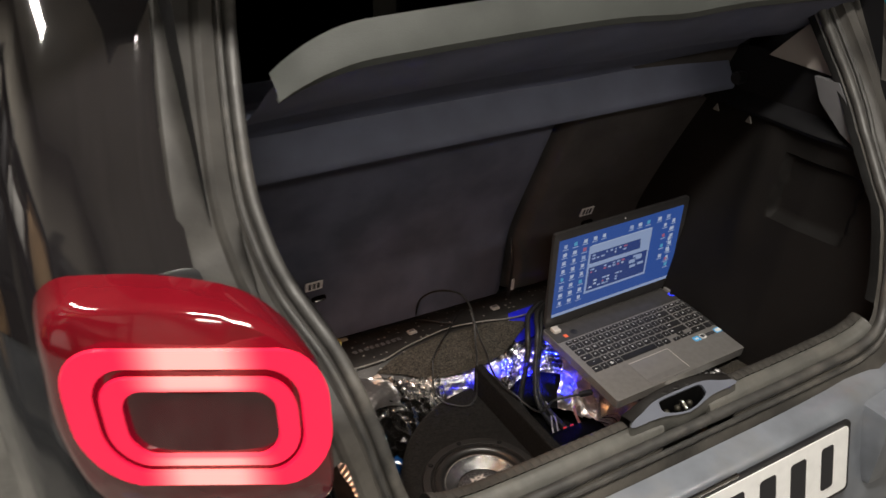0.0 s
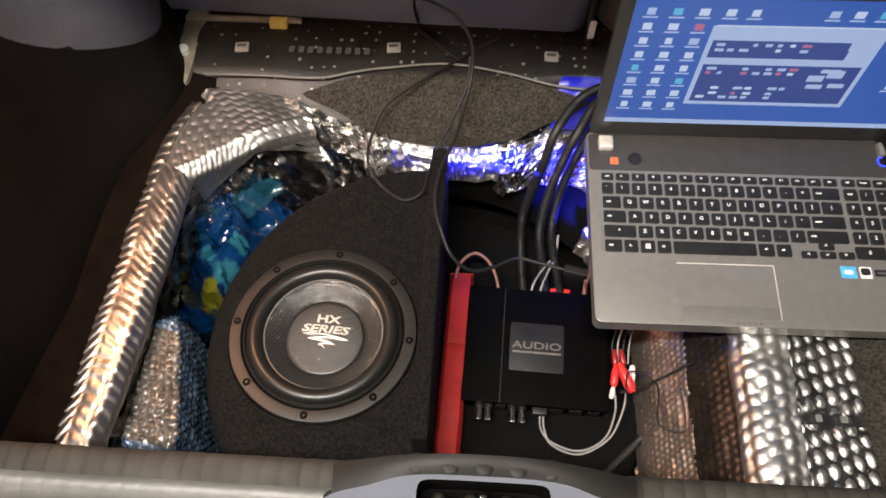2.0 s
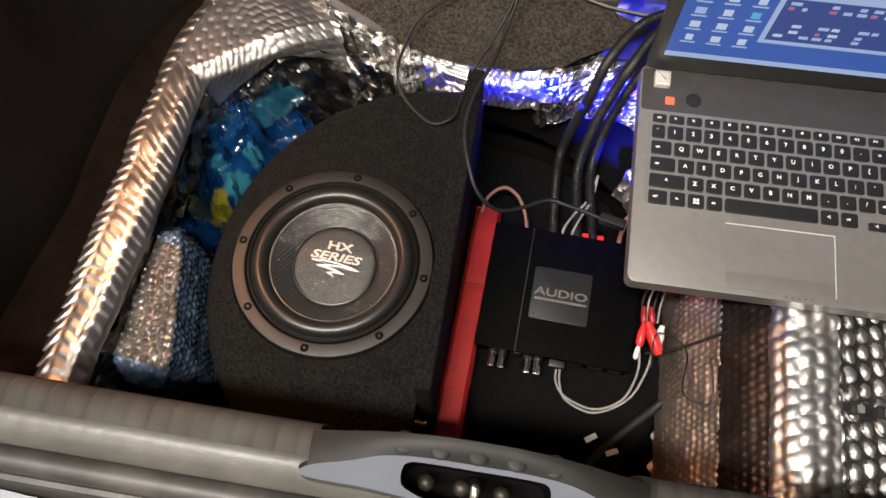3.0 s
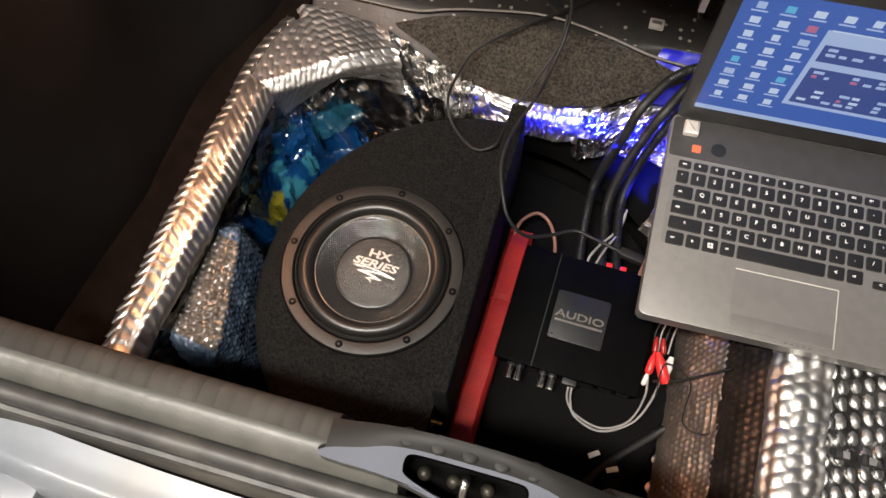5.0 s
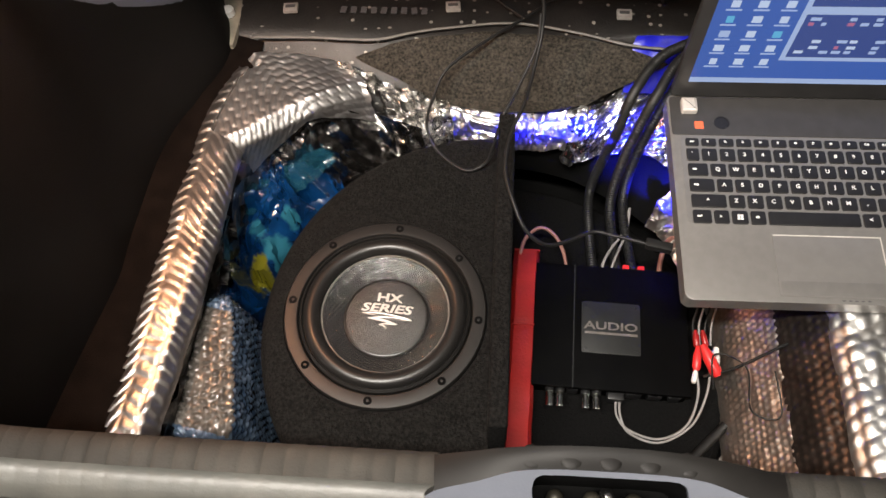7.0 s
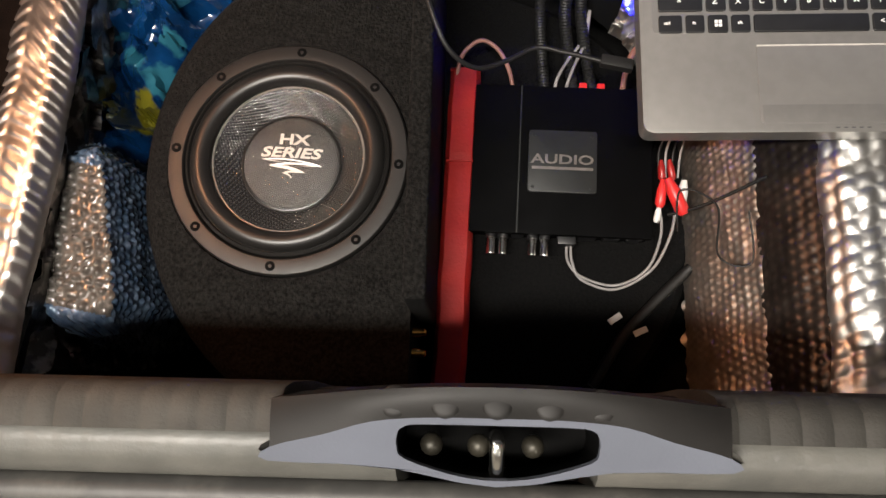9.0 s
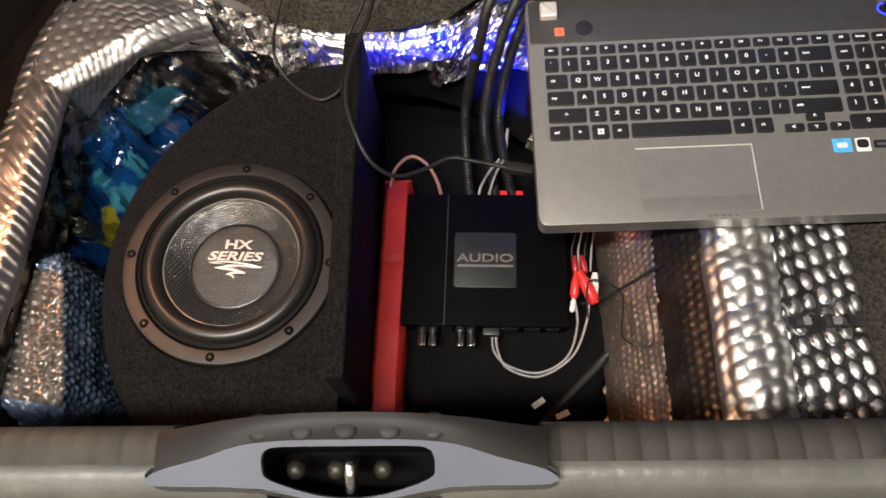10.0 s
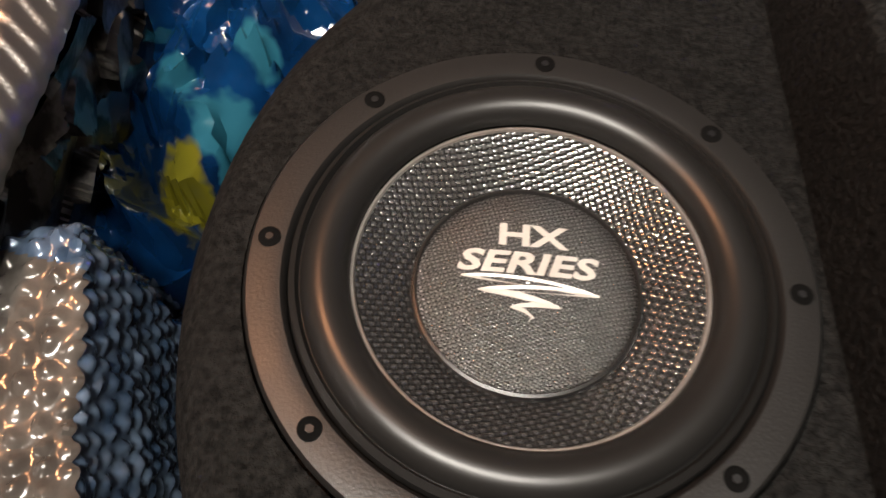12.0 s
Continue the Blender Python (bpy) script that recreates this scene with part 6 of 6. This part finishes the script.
def bag_pt(u, v):
    a, b = u * 2 - 1, v * 2 - 1
    lift = max(0.0, 1 - abs(a) ** 2.6) * max(0.0, 1 - abs(b) ** 2.4)
    p = Vector((0.125 * a + 0.02 * b, 0.086 * b, 0.108 * lift ** 0.4))
    crease = abs(noise.noise(p * 17)) * 0.034 + abs(noise.noise(p * 42 + Vector((4, 1, 0)))) * 0.008
    inner = 1.0 if 0.02 < u < 0.98 and 0.02 < v < 0.98 else 0.0
    return BAG_AT @ (p + wob(p, 14, 0.022, 31) + wob(p, 110, 0.0015, 8) * inner + Vector((0, 0, inner * (facets(p.x, p.y, 0.036, 2.0, 21.0) + facets(p.x, p.y, 0.015, 1.3, 22.0)) - crease)))


def bag_flap(u, v):
    p = Vector((-0.150 + 0.055 * u - 0.012 * v, -0.030 + 0.075 * v, 0.075 - 0.035 * (1 - u) ** 2))
    return BAG_AT @ (p + wob(p, 30, 0.016, 12) + wob(p, 110, 0.003, 9))


def bag_film(u, v):
    low = Vector((-0.478, 0.340, 0.462)).lerp(Vector((-0.338, 0.455, 0.448)), u)
    high = Vector((-0.464, 0.420, 0.474)).lerp(Vector((-0.362, 0.512, 0.476)), u)
    p = low.lerp(high, v)
    return p + wob(p, 26, 0.012, 17) + Vector((0, 0, facets(p.x, p.y, 0.028, 1.0, 23.0)))


bag = thing("plastic_bag", "crumpled blue plastic bag with cyan and yellow print", "bag", m=pose(0, 0, 0))
for name_, fn_, nu_, nv_, lab_ in (("bag_body", bag_pt, 100, 76, "crumpled blue film"), ("bag_flap", bag_flap, 14, 16, "loose blue mouth of the bag"), ("bag_film", bag_film, 60, 36, "thin see-through teal film")):
    bm = grid_sheet(bmesh.new(), fn_, nu_, nv_)
    bmesh.ops.triangulate(bm, faces=bm.faces)
    bmesh.ops.recalc_face_normals(bm, faces=bm.faces)
    if sum(f.normal.z for f in bm.faces) < 0:
        bmesh.ops.reverse_faces(bm, faces=bm.faces)
    part(name_, bm, BAG_FILM if fn_ is bag_film else BAG, bag, lab_)

# ---- cables ----
def cable(name, points, radius, material, label, group="", wave=0.0, steps=10, category="cable"):
    path = curve_points(points, steps)
    if wave:
        path = resample(path, 0.0016)
    return tagged(part(name, sweep(bmesh.new(), path, radius, 10, wave=wave), material), label, category, group)


usb = cable("usb_cable", ((0.046, 0.322, 0.510), (0.013, 0.331, 0.511), (-0.010, 0.339, 0.507), (-0.032, 0.344, 0.505), (-0.058, 0.329, 0.510), (-0.081, 0.317, 0.519), (-0.098, 0.318, 0.531), (-0.111, 0.328, 0.543), (-0.121, 0.349, 0.553), (-0.128, 0.371, 0.557), (-0.130, 0.388, 0.559), (-0.129, 0.410, 0.561), (-0.123, 0.437, 0.563), (-0.111, 0.470, 0.567), (-0.102, 0.510, 0.575), (-0.095, 0.545, 0.594), (-0.096, 0.566, 0.625), (-0.112, 0.580, 0.650), (-0.141, 0.598, 0.656), (-0.163, 0.618, 0.645), (-0.172, 0.648, 0.610), (-0.170, 0.668, 0.560)), 0.0021, CABLE, "thin black cable arching up from the laptop to the seats", "black cables", steps=10)
cable("usb_cable", ((-0.097, 0.558, 0.612), (-0.099, 0.538, 0.588), (-0.110, 0.515, 0.568), (-0.122, 0.490, 0.556), (-0.134, 0.468, 0.545), (-0.143, 0.452, 0.515), (-0.152, 0.441, 0.490), (-0.177, 0.434, 0.484), (-0.211, 0.46, 0.487), (-0.224, 0.485, 0.502), (-0.216, 0.505, 0.530), (-0.200, 0.530, 0.552), (-0.153, 0.572, 0.558), (-0.115, 0.605, 0.557), (-0.088, 0.630, 0.556), (-0.066, 0.645, 0.558)), 0.0019, CABLE, "thin black cable looped over the subwoofer box", "black cables", steps=14)
cable("usb_cable", ((-0.112, 0.604, 0.558), (-0.135, 0.625, 0.558), (-0.158, 0.648, 0.557), (-0.170, 0.664, 0.552)), 0.0022, CABLE, "short black cable end on the dotted ledge", "black cables", steps=10)
part("usb_plug", boxed((-0.004, -0.005, -0.0045), (0.024, 0.005, 0.0045), 0.0015), CABLE, usb, "black moulded plug", m=pose(0.026, 0.328, 0.511, 0, 0, -12))
HOSES = (((-0.014, 0.352, 0.378), (-0.018, 0.40, 0.385), (-0.020, 0.445, 0.392), (-0.018, 0.468, 0.410), (-0.010, 0.474, 0.460), (0.0, 0.478, 0.515), (0.012, 0.500, 0.553), (0.045, 0.545, 0.565), (0.10, 0.578, 0.562)), ((0.016, 0.352, 0.378), (0.008, 0.40, 0.395), (0.003, 0.436, 0.421), (0.010, 0.460, 0.470), (0.022, 0.478, 0.515), (0.038, 0.500, 0.549), (0.068, 0.545, 0.563), (0.12, 0.572, 0.562)), ((0.036, 0.352, 0.378), (0.026, 0.40, 0.392), (0.020, 0.444, 0.412), (0.026, 0.472, 0.455), (0.040, 0.492, 0.505), (0.060, 0.515, 0.543), (0.09, 0.555, 0.560), (0.135, 0.574, 0.562)))
for pts in HOSES:
    cable("corrugated_hose", pts, 0.0060, CABLE, "black ribbed cable hose behind the amplifier", "cable hoses", wave=0.05, steps=16, category="cable hose")
for k in range(2):
    cable("speaker_wire", ((-0.004 + 0.009 * k, 0.352, 0.382), (-0.004 + 0.012 * k, 0.366, 0.393), (0.006 + 0.010 * k, 0.385, 0.398 + 0.004 * k), (0.022 + 0.004 * k, 0.41, 0.395), (0.03, 0.44, 0.405)), 0.0017, GREY_WIRE, "thin pale grey wire at the amplifier's back", "grey wires")
cable("pink_wire", ((0.064, 0.354, 0.384), (0.066, 0.374, 0.394), (0.076, 0.398, 0.400), (0.100, 0.408, 0.402), (0.130, 0.404, 0.400)), 0.0030, PINK_WIRE, "thick pink-grey wire running under the laptop", "pink wires")
cable("pink_wire", ((-0.106, 0.366, 0.398), (-0.100, 0.388, 0.408), (-0.082, 0.402, 0.412), (-0.064, 0.394, 0.408), (-0.052, 0.376, 0.396), (-0.047, 0.355, 0.385)), 0.0022, PINK_WIRE, "pink wire looping over the red batten", "pink wires")
for k in range(2):
    cable("signal_wire", ((0.006 + 0.004 * k, 0.196, 0.380), (0.008 + 0.004 * k, 0.182, 0.372), (0.022, 0.168 - 0.003 * k, 0.366), (0.055, 0.160 - 0.004 * k, 0.365), (0.085 + 0.005 * k, 0.175, 0.372), (0.096 + 0.009 * k, 0.205, 0.39), (0.093 + 0.016 * k, 0.232, 0.402)), 0.0014, GREY_WIRE, "pale grey wire curling from the plug to the crimp caps", "signal wires")
CAPS = ((WHITE, "white", 0.111, 0.226, 0.404, -10, 1.05), (RED_CAP, "red", 0.113, 0.220, 0.413, 24, 1.3), (RED_CAP, "red", 0.093, 0.230, 0.402, -8, 0.95), (WHITE, "white", 0.090, 0.216, 0.398, -12, 0.6), (DEEP_RED_CAP, "dark red", 0.097, 0.258, 0.400, 2, 0.7), (DEEP_RED_CAP, "dark red", 0.107, 0.258, 0.402, 10, 0.7))
for m_, hue, x, y, z, turn, big in CAPS:
    bm = bmesh.new()
    lathe(bm, [(0.0030, 0), (0.0052, 0.004), (0.0050, 0.018), (0.0032, 0.026), (0.0026, 0.029)], (0, 0, 0), 14)
    bmesh.ops.holes_fill(bm, edges=bm.edges)
    tagged(part("crimp_cap", bm, m_, m=pose(x, y, z, -80, 0, turn) @ Matrix.Scale(big, 4)), hue + " crimp cap on the wires beside the amplifier", "connector", "crimp caps")
for k in range(4):
    cable("thin_wire", ((0.095 + 0.006 * k, 0.262, 0.398), (0.094 + 0.007 * k, 0.285, 0.404), (0.10 + 0.006 * k, 0.31, 0.41 + 0.006 * k), (0.09 + 0.01 * k, 0.345, 0.40)), 0.0012, GREY_WIRE if k % 2 else CABLE, "thin wire running under the laptop", "thin wires")
random.seed(40)
cable("thin_wire", [(0.10 + 0.012 * j + random.uniform(-0.006, 0.012), 0.20 + 0.04 * math.sin(j * 1.3), 0.42 + 0.008 * j + random.uniform(0, 0.008)) for j in range(6)], 0.0009, CABLE, "thin black wire tangled over the foil", "thin wires")
cable("cable_tail", ((0.03, 0.06, 0.367), (0.058, 0.105, 0.367), (0.085, 0.135, 0.367), (0.115, 0.165, 0.369), (0.128, 0.178, 0.372)), 0.0052, CABLE, "black cable with white paper tags", "black cables")
for x, y, a in ((0.076, 0.113, 25), (0.052, 0.125, 35)):
    t = part("paper_tag", boxed((-0.0075, -0.003, -0.0005), (0.0075, 0.003, 0.0005), 0.0003), WHITE, m=pose(x, y, 0.3775, 0, 12, a))
    tagged(t, "small white paper tag on a black cable", "tag", "paper tags")
cable("probe_stick", ((0.100, 0.222, 0.405), (0.13, 0.226, 0.428), (0.172, 0.240, 0.468)), 0.0016, CABLE, "thin black stick leaning on the foil", "")


# ---- wheels and what stands beside the car ----
def wheel(x, y):
    bm = bmesh.new()
    lathe(bm, [(0.19, -0.085), (0.26, -0.095), (0.295, -0.085), (0.305, -0.05), (0.305, 0.05), (0.295, 0.085), (0.26, 0.095), (0.19, 0.085)], (0, 0, 0), 48)
    w = part("wheel", bm, RUBBER, car, "black tyre on a grey rim", m=pose(x, y, 0.3045, 0, 90, 0))
    bm = bmesh.new()
    lathe(bm, [(0.195, -0.08), (0.18, -0.05), (0.06, -0.04), (0.01, -0.045)], (0, 0, 0), 32)
    lathe(bm, [(0.195, 0.08), (0.18, 0.05), (0.06, 0.04), (0.01, 0.045)], (0, 0, 0), 32)
    part("rim", bm, TRIM_GREY, w)


for x in (XC - 0.745, XC + 0.745):
    for y in (0.45, 2.9):
        wheel(x, y)

ORANGE_PAINT = mat("orange_cabinet_paint", (0.62, 0.16, 0.05), 0.45, vary=0.2, scale=12, stain=0.2)
TEAL = mat("teal_plastic", (0.03, 0.26, 0.36), 0.4, vary=0.15, scale=20)
TAN = mat("tan_wood", (0.42, 0.26, 0.13), 0.7, vary=0.3, scale=9, stain=0.2)
cab = thing("tool_cabinet", "orange steel tool cabinet with dark drawers and a wooden top", "cabinet", m=pose(2.65, 1.55, 0))
part("cabinet_body", boxed((-0.28, -0.75, 0.0), (0.28, 0.75, 0.70), 0.01), ORANGE_PAINT, cab, "orange painted steel")
part("worktop", boxed((-0.32, -0.8, 0.701), (0.32, 0.8, 0.745), 0.006), TAN, cab, "tan wooden worktop")
for k in range(4):
    d = part("drawer", boxed((-0.292, -0.72, 0.06 + 0.155 * k), (-0.281, -0.22, 0.195 + 0.155 * k), 0.004), TRIM_DARK if k % 2 else ORANGE_PAINT, cab)
    part("drawer_handle", boxed((-0.305, -0.60, 0.165 + 0.155 * k), (-0.2925, -0.34, 0.178 + 0.155 * k), 0.003), BLACK, d)
crate = thing("plastic_crate", "teal plastic crate standing on the worktop", "crate", m=pose(2.62, 1.55, 0.745))
bm = bmesh.new()
box(bm, (-0.2, -0.3, 0.001), (0.2, 0.3, 0.24), 0.02)
part("crate_body", bm, TEAL, crate, "teal plastic")
bm = bmesh.new()
box(bm, (-0.215, -0.315, 0.215), (0.215, 0.315, 0.245), 0.008)
part("crate_rim", bm, TEAL, crate)

# Dark shelving added along the west wall, only for the gloss panel to mirror.
rack = thing("mirrored_rack", "added dark shelving with cartons for the gloss panel to mirror", "shelving", m=pose(-2.95, -1.0, 0))
for y in (0.0, 0.9, 1.8, 2.7):
    for x in (-0.2, 0.2):
        part("upright", boxed((x - 0.02, y - 0.02, 0.0), (x + 0.02, y + 0.02, 2.1), 0.003), BLACK, rack)
for z in (0.35, 0.95, 1.5, 2.0):
    part("shelf_board", boxed((-0.22, -0.03, z), (0.22, 2.73, z + 0.03), 0.003), BLACK, rack)
random.seed(21)
for z in (0.38, 0.98, 1.53):
    y = 0.08
    while y < 2.4:
        w, h = random.uniform(0.18, 0.5), random.uniform(0.2, 0.45)
        if random.random() < 0.7:
            tagged(part("mirrored_carton", boxed((-0.16, 0, 0.0005), (0.16, w, h), 0.006), random.choice((TAN, PLASTER, TRIM_GREY, PLASTER, WHITE)), m=pose(-2.95, -1.0 + y, z)), "added carton on the shelving, for the gloss panel's reflections", "carton", "stored cartons")
        y += w + random.uniform(0.02, 0.2)
